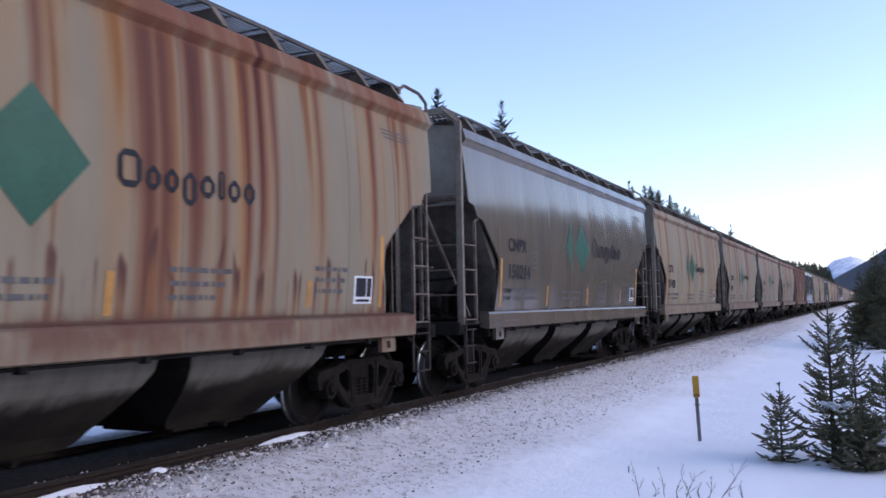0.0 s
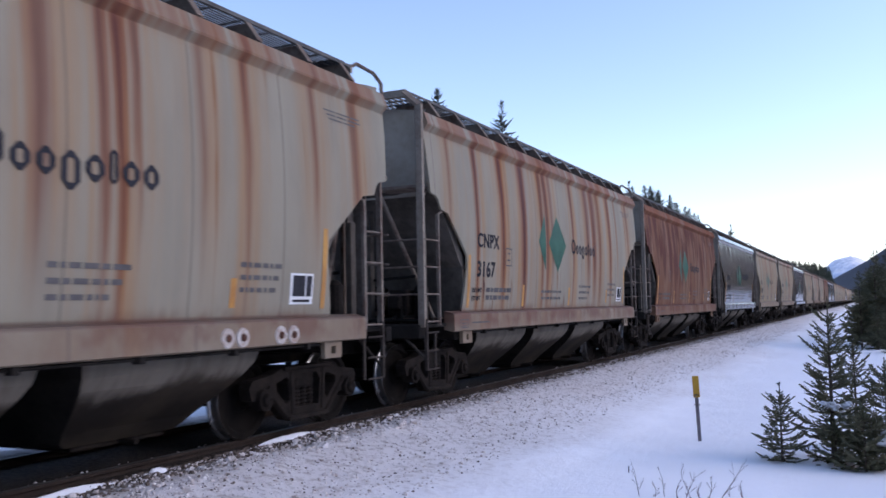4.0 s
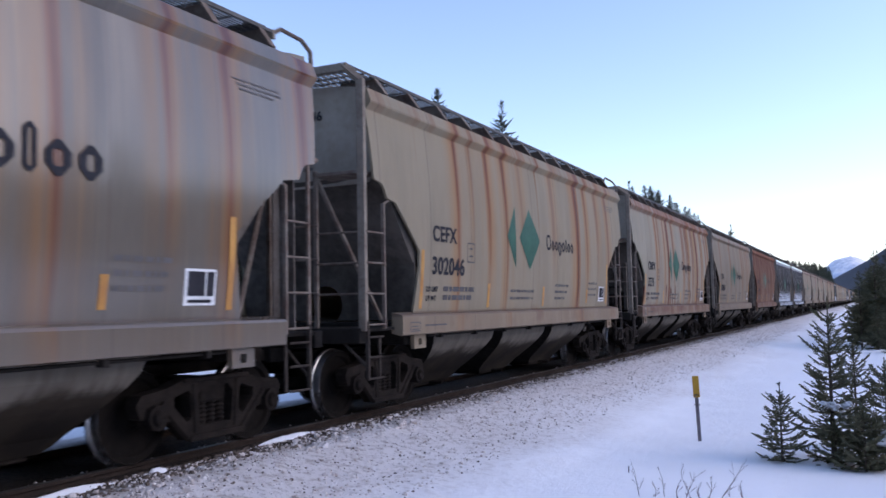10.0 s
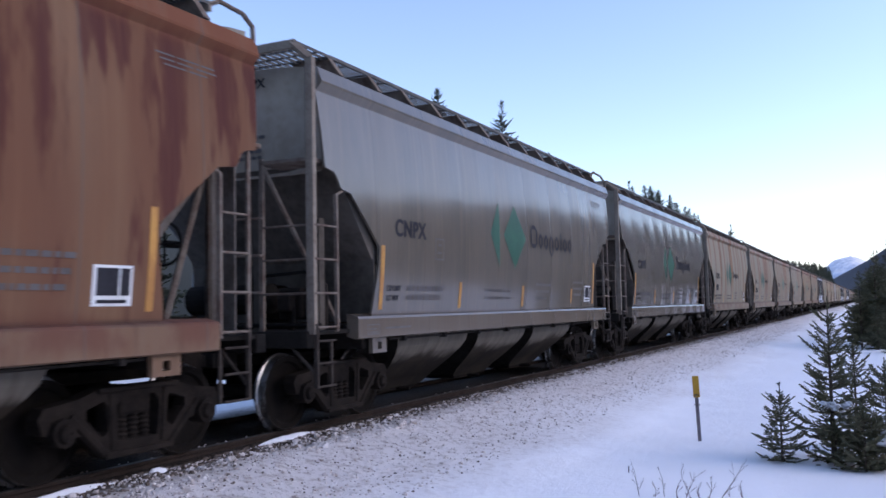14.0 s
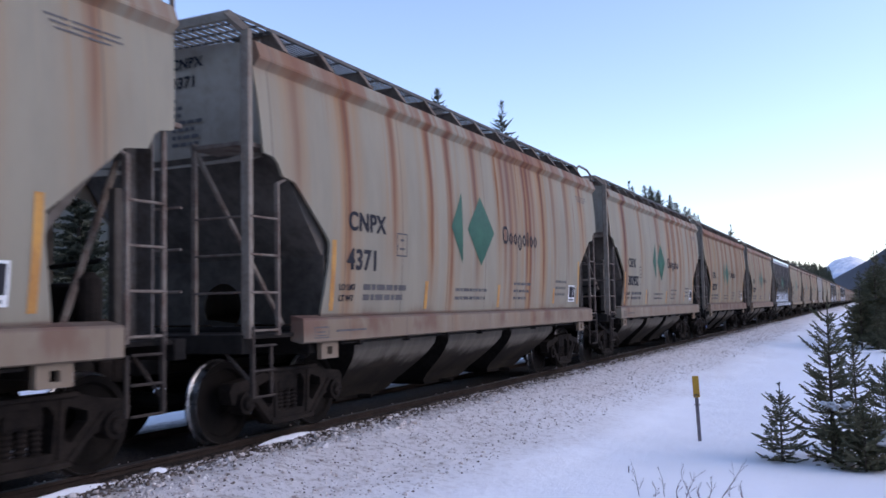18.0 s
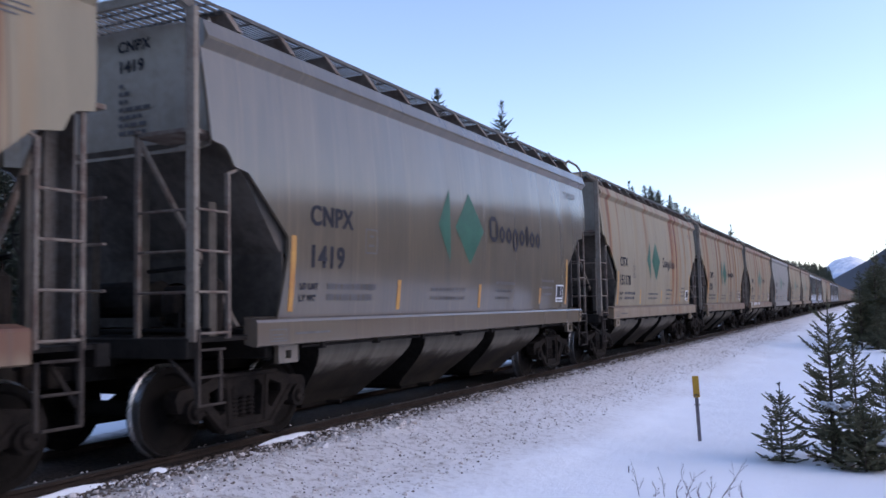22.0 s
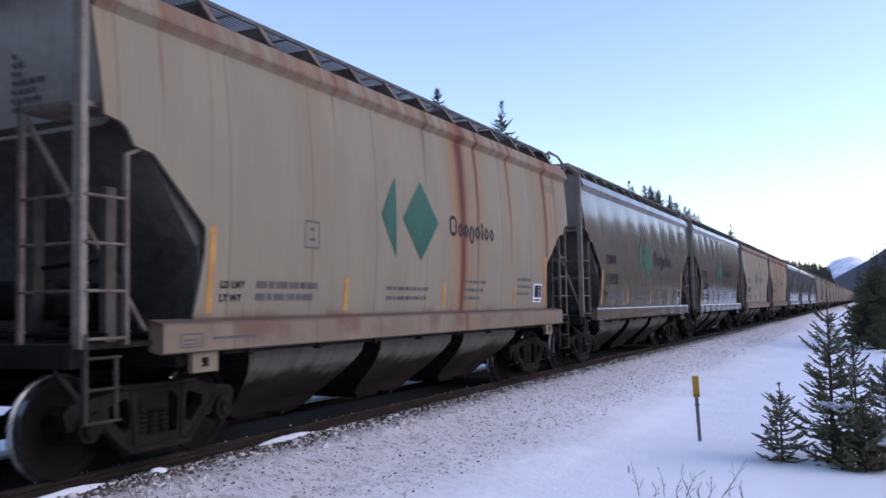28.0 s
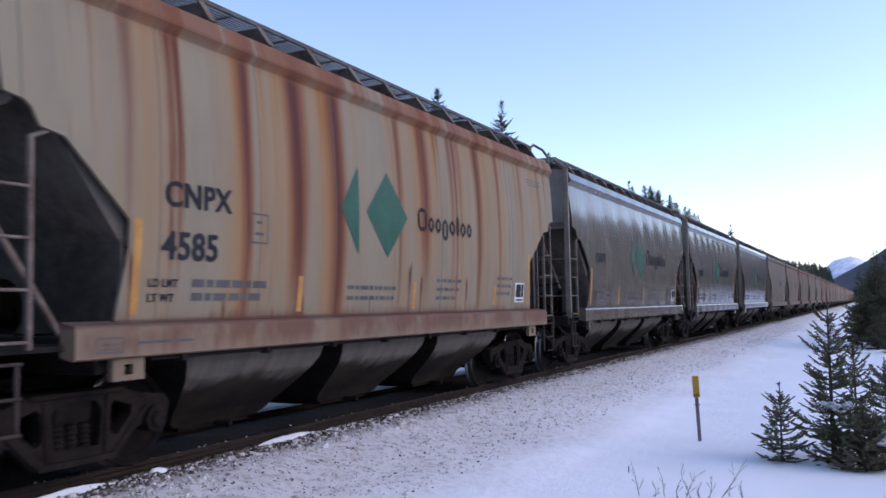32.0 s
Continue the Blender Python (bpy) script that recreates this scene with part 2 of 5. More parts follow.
def box(bm, x0, x1, y0, y1, z0, z1, bevel=0.0):
    ge = bmesh.ops.create_cube(bm, size=1.0)
    for v in ge["verts"]:
        v.co = Vector((x0 + (v.co.x + 0.5) * (x1 - x0), y0 + (v.co.y + 0.5) * (y1 - y0), z0 + (v.co.z + 0.5) * (z1 - z0)))
    if bevel:
        es = list({e for v in ge["verts"] for e in v.link_edges})
        bmesh.ops.bevel(bm, geom=es, offset=bevel, segments=2, affect="EDGES", profile=0.5)


def rod(bm, a, b, r, sides=6, r2=None):
    a, b = Vector(a), Vector(b)
    d = b - a
    m = Matrix.Translation((a + b) / 2) @ d.to_track_quat("Z", "Y").to_matrix().to_4x4()
    bmesh.ops.create_cone(bm, cap_ends=True, segments=sides, radius1=r, radius2=r if r2 is None else r2, depth=d.length, matrix=m)


def sticks_and_blades(name, rods, blades, mats, parent=None):
    """One mesh of many tapered sticks (from, to, radius, end radius) and many flat polygons."""
    vs, fs = [], []
    for a, b, r0, r1 in rods:
        d = (b - a).normalized()
        u = d.orthogonal().normalized()
        w, o = d.cross(u), len(vs)
        for q, rr in ((a, r0), (b, r1)):
            vs += [q + u * rr, q - u * 0.5 * rr + w * 0.87 * rr, q - u * 0.5 * rr - w * 0.87 * rr]
        fs += [(o, o + 1, o + 4, o + 3), (o + 1, o + 2, o + 5, o + 4), (o + 2, o, o + 3, o + 5)]
    for poly in blades:
        fs.append(tuple(range(len(vs), len(vs) + len(poly))))
        vs += poly
    me = bpy.data.meshes.new(name)
    me.from_pydata(vs, [], fs)
    me.materials.append(mats)
    ob = new(name, me)
    ob.parent = parent
    return ob


def extrude_outline(bm, pts, axis, a, b):
    """A plate with the outline pts, in the plane across the axis, from a to b along it."""
    def at(p, w):
        return {"x": (w, p[0], p[1]), "y": (p[0], w, p[1]), "z": (p[0], p[1], w)}[axis]
    lo, hi = [bm.verts.new(at(p, a)) for p in pts], [bm.verts.new(at(p, b)) for p in pts]
    bm.faces.new(lo), bm.faces.new(list(reversed(hi)))
    for i in range(len(pts)):
        j = (i + 1) % len(pts)
        bm.faces.new((lo[i], hi[i], hi[j], lo[j]))


# ---- covered hopper car: local y = 0 at one pair of corner posts, LEN at the other ----
PITCH_LEN, LEN = 14.02, 13.06


def side_x(z):
    return 1.60 - 0.046 * (z - 2.7) ** 2


def end_cut(z):
    """How far in the side sheet begins at the height z: cut away above the trucks."""
    return float(np.interp(z, (1.38, 2.04, 2.28, 2.90, 2.94, 3.08, 3.13, 3.16, 4.1), (1.34, 1.46, 1.46, 0.76, 0.53, 0.45, 0.38, 0.20, 0.12)))


def side_sheet(s):
    bm = bmesh.new()
    zs = [1.36, 1.5, 1.7, 1.9, 2.04, 2.16, 2.28, 2.45, 2.6, 2.75, 2.90, 2.94, 3.08, 3.13, 3.16, 3.4, 3.65, 3.9, 4.1]
    nu, rows = 24, []
    for z in zs:
        a = end_cut(z)
        rear = a + float(np.interp(z, (2.3, 2.9), (0.14, 0.05))) if z < 2.92 else a
        rows.append([(a + (LEN - rear - a) * i / nu, z) for i in range(nu + 1)])
    skin = []
    for off in (0.0, -0.035):
        skin.append([[bm.verts.new((s * (side_x(z) + off), u, z)) for u, z in r] for r in rows])
    for k, g in enumerate(skin):
        for i in range(len(zs) - 1):
            for j in range(nu):
                bm.faces.new((g[i][j], g[i][j + 1], g[i + 1][j + 1], g[i + 1][j]))
    o, q = skin
    loop = [(0, j) for j in range(nu)] + [(i, nu) for i in range(len(zs) - 1)] + [(len(zs) - 1, j) for j in range(nu, 0, -1)] + [(i, 0) for i in range(len(zs) - 1, 0, -1)]
    for k, (i, j) in enumerate(loop):
        i2, j2 = loop[(k + 1) % len(loop)]
        bm.faces.new((o[i][j], o[i2][j2], q[i2][j2], q[i][j]))
        for g in skin:
            bm.edges.get((g[i][j], g[i2][j2])).smooth = False
    return bm


def decal(bm, pts, s=1, lift=0.006):
    """A thin mark that follows the side sheet, with the convex outline pts (y, z)."""
    zs = [c for _, c in pts]
    lo, hi = min(zs), max(zs)
    cuts = max(1, math.ceil((hi - lo) / 0.1))
    rows = []
    for k in range(cuts + 1):
        z = min(max(lo + (hi - lo) * k / cuts, lo + 1e-5), hi - 1e-5)
        us = []
        for (u0, c0), (u1, c1) in zip(pts, pts[1:] + pts[:1]):
            if (c0 - z) * (c1 - z) <= 0 and c0 != c1:
                us.append(u0 + (u1 - u0) * (z - c0) / (c1 - c0))
        x = s * (side_x(z) + lift)
        rows.append((bm.verts.new((x, min(us), z)), bm.verts.new((x, max(us), z))))
    for r, q in zip(rows, rows[1:]):
        bm.faces.new((r[0], r[1], q[1], q[0]))


def name_block(bm, y0, y1, z0, z1):
    """A plain hollow block with cut corners, 5 cm thick."""
    r, t = min(0.07, (y1 - y0) * 0.4), min(0.055, (y1 - y0) * 0.36)
    rings = []
    for d in (0.0, t):
        a, b, lo, hi, c = y0 + d, y1 - d, z0 + d, z1 - d, max(0.008, r - d)
        rings.append([bm.verts.new((side_x(v) + 0.006, u, v)) for u, v in ((a + c, lo), (b - c, lo), (b, lo + c), (b, hi - c), (b - c, hi), (a + c, hi), (a, hi - c), (a, lo + c))])
    for k in range(8):
        j = (k + 1) % 8
        bm.faces.new((rings[0][k], rings[0][j], rings[1][j], rings[1][k]))


def bars(bm, y0, z0, widths, hgt, gap, s=1):
    y = y0
    for w in widths:
        decal(bm, [(y, z0), (y + w, z0), (y + w, z0 + hgt), (y, z0 + hgt)], s)
        y += w + gap


def build_wheelset(parent):
    bm = bmesh.new()
    prof = [(0.0, 0.085), (0.02, 0.12), (0.05, 0.15), (0.035, 0.36), (0.0, 0.385), (0.0, 0.452), (0.012, 0.457), (0.095, 0.462), (0.105, 0.485), (0.135, 0.485), (0.14, 0.39), (0.10, 0.36), (0.11, 0.15), (0.13, 0.085)]
    seg = 40
    for s in (1, -1):
        rings = []
        for dx, r in prof:
            rings.append([bm.verts.new((s * (0.825 - dx), r * math.cos(2 * math.pi * k / seg), r * math.sin(2 * math.pi * k / seg))) for k in range(seg)])
        for i in range(len(prof) - 1):
            for k in range(seg):
                f = bm.faces.new((rings[i][k], rings[i][(k + 1) % seg], rings[i + 1][(k + 1) % seg], rings[i + 1][k]))
                f.material_index = 1 if 5 <= i <= 8 else 0
    rod(bm, (-1.12, 0, 0), (1.12, 0, 0), 0.085, 14)
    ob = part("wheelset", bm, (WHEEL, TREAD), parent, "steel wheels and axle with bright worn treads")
    return ob


def build_truck(car, y):
    bm = bmesh.new()
    box(bm, -1.05, 1.05, -0.2, 0.2, 0.52, 0.78, 0.03)
    rod(bm, (0, 0, 0.78), (0, 0, 0.95), 0.2, 14)
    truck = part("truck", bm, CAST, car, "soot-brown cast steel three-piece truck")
    truck.location = (0, y, 0)
    # brake beams, and an added plate that stops bright snow showing through
    bm = bmesh.new()
    box(bm, -0.58, 0.58, -1.05, 1.05, 0.80, 0.92, 0.02)
    for d in (1, -1):
        rod(bm, (-0.62, d * 0.42, 0.36), (0.62, d * 0.42, 0.36), 0.045, 8)
        extrude_outline(bm, [(-0.62, 0.30), (0.62, 0.30), (0.62, 0.42), (0.3, 0.64), (-0.3, 0.64), (-0.62, 0.42)], "y", d * 0.42 - 0.03, d * 0.42 + 0.03)
    part("brake_rigging", bm, CAST, truck)
    for s in (1, -1):
        bm = bmesh.new()
        outer = [(-1.12, 0.60), (-1.06, 0.68), (-0.72, 0.72), (-0.45, 0.80), (0.45, 0.80), (0.72, 0.72), (1.06, 0.68), (1.12, 0.60), (1.08, 0.46), (1.0, 0.44), (0.99, 0.56), (0.79, 0.56), (0.76, 0.42), (0.62, 0.38), (0.40, 0.17), (-0.40, 0.17), (-0.62, 0.38), (-0.76, 0.42), (-0.79, 0.56), (-0.99, 0.56), (-1.0, 0.44), (-1.08, 0.46)]
        holes = [[(-0.24, 0.30), (-0.27, 0.62), (-0.20, 0.70), (0.20, 0.70), (0.27, 0.62), (0.24, 0.30)], [(0.62, 0.62), (0.42, 0.68), (0.36, 0.62), (0.37, 0.40), (0.44, 0.36), (0.62, 0.53)], [(-0.62, 0.62), (-0.62, 0.53), (-0.44, 0.36), (-0.37, 0.40), (-0.36, 0.62), (-0.42, 0.68)]]
        es = []
        for loop in (outer, *holes):
            vs = [bm.verts.new((0, a, c)) for a, c in loop]
            es += [bm.edges.new((vs[i], vs[(i + 1) % len(vs)])) for i in range(len(vs))]
        bmesh.ops.triangle_fill(bm, use_beauty=True, use_dissolve=False, edges=es)
        fs = list(bm.faces)
        ex = bmesh.ops.extrude_face_region(bm, geom=fs)
        for v in ex["geom"]:
            if isinstance(v, bmesh.types.BMVert):
                v.co.x += 0.16
        for v in bm.verts:
            v.co.x = s * (0.93 + v.co.x)
        # ribs along the members
        box(bm, s * 1.06, s * 1.13, -0.5, 0.5, 0.755, 0.80, 0.01)
        box(bm, s * 1.06, s * 1.13, -0.42, 0.42, 0.16, 0.215, 0.01)
        for d in (1, -1):
            rod(bm, (s * 1.07, d * 0.40, 0.20), (s * 1.07, d * 0.80, 0.58), 0.05, 6)
            rod(bm, (s * 1.07, d * 0.31, 0.24), (s * 1.07, d * 0.34, 0.74), 0.045, 6)
        sf = part("side_frame", bm, CAST, truck)
        for d in (1, -1):
            bm = bmesh.new()
            rod(bm, (s * 0.97, d * 0.889, 0.457), (s * 1.15, d * 0.889, 0.457), 0.125, 16)
            rod(bm, (s * 1.15, d * 0.889, 0.457), (s * 1.19, d * 0.889, 0.457), 0.085, 16, 0.07)
            for k in range(3):
                a = 2.1 * k
                rod(bm, (s * 1.18, d * 0.889 + 0.045 * math.cos(a), 0.457 + 0.045 * math.sin(a)), (s * 1.20, d * 0.889 + 0.045 * math.cos(a), 0.457 + 0.045 * math.sin(a)), 0.016, 6)
            part("bearing", bm, CAST, truck)
        for d in (-0.14, 0.0, 0.14) if s == 1 else ():
            bm = bmesh.new()
            prev = None
            for k in range(29):
                r = 0.062 - 0.012 * (k % 4 in (1, 2))
                ring = [bm.verts.new((s * 1.0 + r * math.cos(q * math.pi / 5), d + r * math.sin(q * math.pi / 5), 0.21 + k * 0.0114)) for q in range(10)]
                if prev:
                    for q in range(10):
                        bm.faces.new((prev[q], prev[(q + 1) % 10], ring[(q + 1) % 10], ring[q]))
                prev = ring
            part("spring", bm, CAST, truck)
    for d in (1, -1):
        w = build_wheelset(truck)
        w.matrix_parent_inverse = Matrix.Translation((0, d * 0.889, 0.457))
        WHEELS.append(w)
    return truck


WHEELS = []


def build_car():
    car = new("covered_hopper")
    car.empty_display_size = 0.3
    sides = []
    for s in (1, -1):
        sd = part("side_sheet", side_sheet(s), WHITE, car, smooth=False)
        for p in sd.data.polygons:
            p.use_smooth = True
        sides.append(sd)
        bm = bmesh.new()
        pts = [(1.46, 1.12), (1.60, 1.085), (1.635, 1.10), (1.635, 1.34), (1.62, 1.37), (1.46, 1.405)]
        extrude_outline(bm, [(s * a, c) for a, c in pts], "y", 0.84, LEN - 0.84)
        part("side_sill", bm, WHITE, car)
        bm = bmesh.new()
        pts = [(1.45, 4.07), (1.502, 4.07), (1.52, 4.10), (1.588, 4.175), (1.592, 4.20), (1.53, 4.37), (1.50, 4.385), (1.45, 4.37)]
        extrude_outline(bm, [(s * a, c) for a, c in pts], "y", 0.14, LEN - 0.14)
        part("top_chord", bm, WHITE, car)
    bm = bmesh.new()
    arc = [(1.5, 4.37), (1.2, 4.45), (0.8, 4.52), (0.4, 4.555), (0, 4.565)]
    top = arc + [(-a, c) for a, c in arc[-2::-1]]
    extrude_outline(bm, top + [(a, c - 0.03) for a, c in reversed(top)], "y", 0.60, LEN - 0.60)
    part("roof", bm, GRATE, car)
    for e in (0, 1):
        def yy(v):
            return v if e == 0 else LEN - v
        # upright end sheet with rounded corners, and the slope sheet under it
        bm = bmesh.new()
        plan = [(-1.50, 0.26), (-1.40, 0.40), (-1.2, 0.50), (-0.8, 0.54), (0, 0.55), (0.8, 0.54), (1.2, 0.50), (1.40, 0.40), (1.50, 0.26)]
        walls = []
        for a, c in plan:
            head = float(np.interp(abs(a), (0, 0.7, 1.1, 1.36, 1.5), (4.60, 4.575, 4.52, 4.47, 4.44)))
            walls.append([bm.verts.new(v) for v in ((a, yy(c), 3.17), (a, yy(c), head), (a * 0.98, yy(c + 0.04), head), (a * 0.98, yy(c + 0.04), 3.17))])
        for p, q in zip(walls, walls[1:]):
            for k in range(4):
                j = (k + 1) % 4
                bm.faces.new((p[k], p[j], q[j], q[k]))
        bm.faces.new(walls[0]), bm.faces.new(walls[-1])
        es_ob = part("end_sheet", bm, END, car, smooth=False)
        if e == 0:
            random.seed(4)
            bm = bmesh.new()
            for k in range(7):
                z, x = 3.94 - 0.088 * k, 0.0
                for w in [random.uniform(0.05, 0.12) for _ in range(1 + (k > 0) + (k > 2) * 2)]:
                    bm.faces.new([bm.verts.new((a, 0.535 - 0.02 * min(1, abs(a)) - 0.004, c)) for a, c in ((x, z), (x + w, z), (x + w, z + 0.045), (x, z + 0.045))])
                    x += w + 0.02
            tagged(part("data_print", bm, GREYPRINT, es_ob), "rows of small grey stencilled print", kind="stuff")
        bm = bmesh.new()
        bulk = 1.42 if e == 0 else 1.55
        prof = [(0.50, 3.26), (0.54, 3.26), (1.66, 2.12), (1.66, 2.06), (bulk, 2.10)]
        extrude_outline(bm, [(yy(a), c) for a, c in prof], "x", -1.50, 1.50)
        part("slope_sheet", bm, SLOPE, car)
        # lower bulkhead with its round opening
        bm = bmesh.new()
        es = []
        for loop in ([(-1.52, 1.30), (1.52, 1.30), (1.52, 2.12), (-1.52, 2.12)], [(0.30 * math.cos(k * 0.2618), 1.52 + 0.30 * math.sin(k * 0.2618)) for k in range(24)]):
            vs = [bm.verts.new((a, yy(bulk), c)) for a, c in loop]
            es += [bm.edges.new((vs[i], vs[(i + 1) % len(vs)])) for i in range(len(vs))]
        bmesh.ops.triangle_fill(bm, use_beauty=True, use_dissolve=False, edges=es)
        ex = bmesh.ops.extrude_face_region(bm, geom=list(bm.faces))
        for v in ex["geom"]:
            if isinstance(v, bmesh.types.BMVert):
                v.co.y += 0.03 if e == 0 else -0.03
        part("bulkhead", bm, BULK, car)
        # stub centre sill, end sill, platform
        bm = bmesh.new()
        box(bm, -0.18, 0.18, min(yy(-0.15), yy(2.6)), max(yy(-0.15), yy(2.6)), 0.78, 1.12, 0.02)
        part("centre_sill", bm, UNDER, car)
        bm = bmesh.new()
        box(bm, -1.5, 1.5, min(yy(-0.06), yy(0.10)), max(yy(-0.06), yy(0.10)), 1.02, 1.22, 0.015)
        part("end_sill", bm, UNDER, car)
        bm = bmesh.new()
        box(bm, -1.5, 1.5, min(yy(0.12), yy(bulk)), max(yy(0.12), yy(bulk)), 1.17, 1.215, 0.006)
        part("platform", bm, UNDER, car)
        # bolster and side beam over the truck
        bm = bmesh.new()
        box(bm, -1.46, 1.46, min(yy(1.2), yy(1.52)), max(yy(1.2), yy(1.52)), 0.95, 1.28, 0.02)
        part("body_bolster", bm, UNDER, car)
        bm = bmesh.new()
        box(bm, -0.07, 0.07, min(yy(-0.44), yy(0)), max(yy(-0.44), yy(0)), 0.80, 0.95, 0.02)
        box(bm, -0.14, 0.14, min(yy(-0.475), yy(-0.28)), max(yy(-0.475), yy(-0.28)), 0.74, 1.0, 0.04)
        part("coupler", bm, CAST, car)
        for s in (1, -1):
            tall = (e == 0) == (s == 1)

            def lz(v):
                return v if e == 0 else LEN - v - 0.30
            bm = bmesh.new()
            box(bm, min(s * (1.46 if tall else 1.53), s * 1.57), max(s * (1.46 if tall else 1.53), s * 1.57), min(lz(-0.03), lz(0.045 if tall else 0.02)), max(lz(-0.03), lz(0.045 if tall else 0.02)), 1.18, 4.46 if tall else 3.14, 0.01)
            if tall:
                rod(bm, (s * 1.515, yy(0.01), 4.44), (s * 1.27, yy(0.0), 4.66), 0.055, 4)

            part("corner_post", bm, POST if tall else LADDER, car)
            if s == -1:
                continue
            lad = None
            for k, (a, z0, z1) in enumerate(((0.02, 0.56, 1.3), (0.46, 1.2, 2.86))):
                bm = bmesh.new()
                box(bm, min(s * 1.54, s * 1.59), max(s * 1.54, s * 1.59), min(lz(a - 0.02), lz(a + 0.02)), max(lz(a - 0.02), lz(a + 0.02)), z0, z1, 0.006)
                if k == 1:
                    rod(bm, (s * 1.565, lz(0.46), 2.85), (s * 1.56, lz(0.62), 2.92), 0.018)
                lad = part("ladder" if k == 0 else "stile", bm, DARK_STEP if k == 0 else LADDER, car if k == 0 else lad)
            bm = bmesh.new()
            box(bm, min(s * 1.50, s * 1.53), max(s * 1.50, s * 1.53), min(lz(0.38), lz(0.42)), max(lz(0.38), lz(0.42)), 0.56, 1.1, 0.006)
            part("stile", bm, DARK_STEP, lad.parent)
            for z in (2.46, 2.06, 1.66, 1.26, 1.10, 0.84, 0.57):
                bm = bmesh.new()
                rod(bm, (s * 1.575, lz(0.0), z), (s * 1.575, lz(0.46 if z > 1.2 else 0.40), z), 0.014)
                part("rung", bm, LADDER if z > 1.2 else DARK_STEP, lad.parent)
            # stirrup brace
            bm = bmesh.new()
            rod(bm, (s * 1.2, lz(0.0), 1.05), (s * 1.55, lz(0.03), 0.72), 0.022)
            part("stirrup_brace", bm, DARK_STEP, car)
            # ladder on the end and its braces
            bm = bmesh.new()
            box(bm, min(s * 0.76, s * 0.82), max(s * 0.76, s * 0.82), min(yy(0.0), yy(0.05)), max(yy(0.0), yy(0.05)), 1.2, 3.30, 0.008)
            box(bm, min(s * 0.76, s * 1.5), max(s * 0.76, s * 1.5), min(yy(0.0), yy(0.45)), max(yy(0.0), yy(0.45)), 3.22, 3.27, 0.008)
            el = part("end_ladder", bm, LADDER, car)
            for z in (2.46, 2.06, 1.66):
                bm = bmesh.new()
                rod(bm, (s * 0.79, yy(0.01), z), (s * 1.5, yy(0.01), z), 0.014)
                part("rung", bm, LADDER, el)
            bm = bmesh.new()
            rod(bm, (s * 0.80, yy(0.04), 3.2), (s * 1.15, yy(1.1), 1.3), 0.035)
            part("end_brace", bm, LADDER, car)
            # jacking pad with a square eye
            bm = bmesh.new()
            a0, a1 = sorted((yy(1.30), yy(1.66)))
            m0 = (a0 + a1) / 2
            es = []
            for loop in ([(a0, 0.89), (a1, 0.89), (a1, 1.085), (a0, 1.085)], [(m0 - 0.05, 0.94), (m0 + 0.05, 0.94), (m0 + 0.05, 1.03), (m0 - 0.05, 1.03)]):
                vs = [bm.verts.new((s * 1.50, a, c)) for a, c in loop]
                es += [bm.edges.new((vs[i], vs[(i + 1) % 4])) for i in range(4)]
            bmesh.ops.triangle_fill(bm, use_beauty=True, use_dissolve=False, edges=es)
            ex = bmesh.ops.extrude_face_region(bm, geom=list(bm.faces))
            for v in ex["geom"]:
                if isinstance(v, bmesh.types.BMVert):
                    v.co.x += s * 0.06
            part("jacking_pad", bm, WHITE, car)
        # roof end platform of grating with its beam; at one end it stops short and a bent pipe runs down
        p0 = 0.0 if e == 0 else 0.60
        bm = bmesh.new()
        box(bm, -1.32, 1.32, min(yy(p0 - 0.03), yy(p0 + 0.02)), max(yy(p0 - 0.03), yy(p0 + 0.02)), 4.59, 4.70, 0.008)
        part("platform_beam", bm, POST, car)
        bm = bmesh.new()
        for k in range(27):
            x = -1.30 + k * 0.1
            box(bm, x, x + 0.014, min(yy(p0), yy(1.0)), max(yy(p0), yy(1.0)), 4.655, 4.69)
        for k in range(5):
            a = p0 + 0.05 + (0.90 - p0) * k / 4
            box(bm, -1.30, 1.30, min(yy(a), yy(a + 0.014)), max(yy(a), yy(a + 0.014)), 4.66, 4.685)
        tagged(part("roof_platform", bm, GRATE, car), "open grating of thin galvanised bars", kind="stuff")
        if e == 1:
            bm = bmesh.new()
            pts = [(1.30, yy(0.60), 4.66), (1.31, yy(0.46), 4.74), (1.42, yy(0.20), 4.66), (1.50, yy(0.14), 4.52), (1.51, yy(0.14), 4.36)]
            for p, q in zip(pts, pts[1:]):
                rod(bm, p, q, 0.026, 8)
            part("grab_pipe", bm, LADDER, car)
        if e == 1:
            bm = bmesh.new()
            box(bm, 0.96, 1.18, LEN - 0.06, LEN - 0.03, 1.2, 3.22, 0.006)
            box(bm, 0.96, 0.985, LEN - 0.20, LEN - 0.06, 1.2, 3.22, 0.006)
            part("end_post", bm, END_POST, car)
        # brake gear on the end platform
        tag = "front" if e == 0 else "rear"
        gear = []
        bm = bmesh.new()
        rod(bm, (-0.95, yy(0.80), 1.62), (0.35, yy(0.80), 1.62), 0.20, 16)
        rod(bm, (-1.0, yy(0.80), 1.62), (-0.95, yy(0.80), 1.62), 0.12, 16, 0.19)
        rod(bm, (0.35, yy(0.80), 1.62), (0.42, yy(0.80), 1.62), 0.19, 16, 0.10)
        gear.append(part("air_reservoir", bm, UNDER, car))
        bm = bmesh.new()
        box(bm, 0.62, 0.98, min(yy(0.55), yy(0.85)), max(yy(0.55), yy(0.85)), 1.35, 1.75, 0.04)
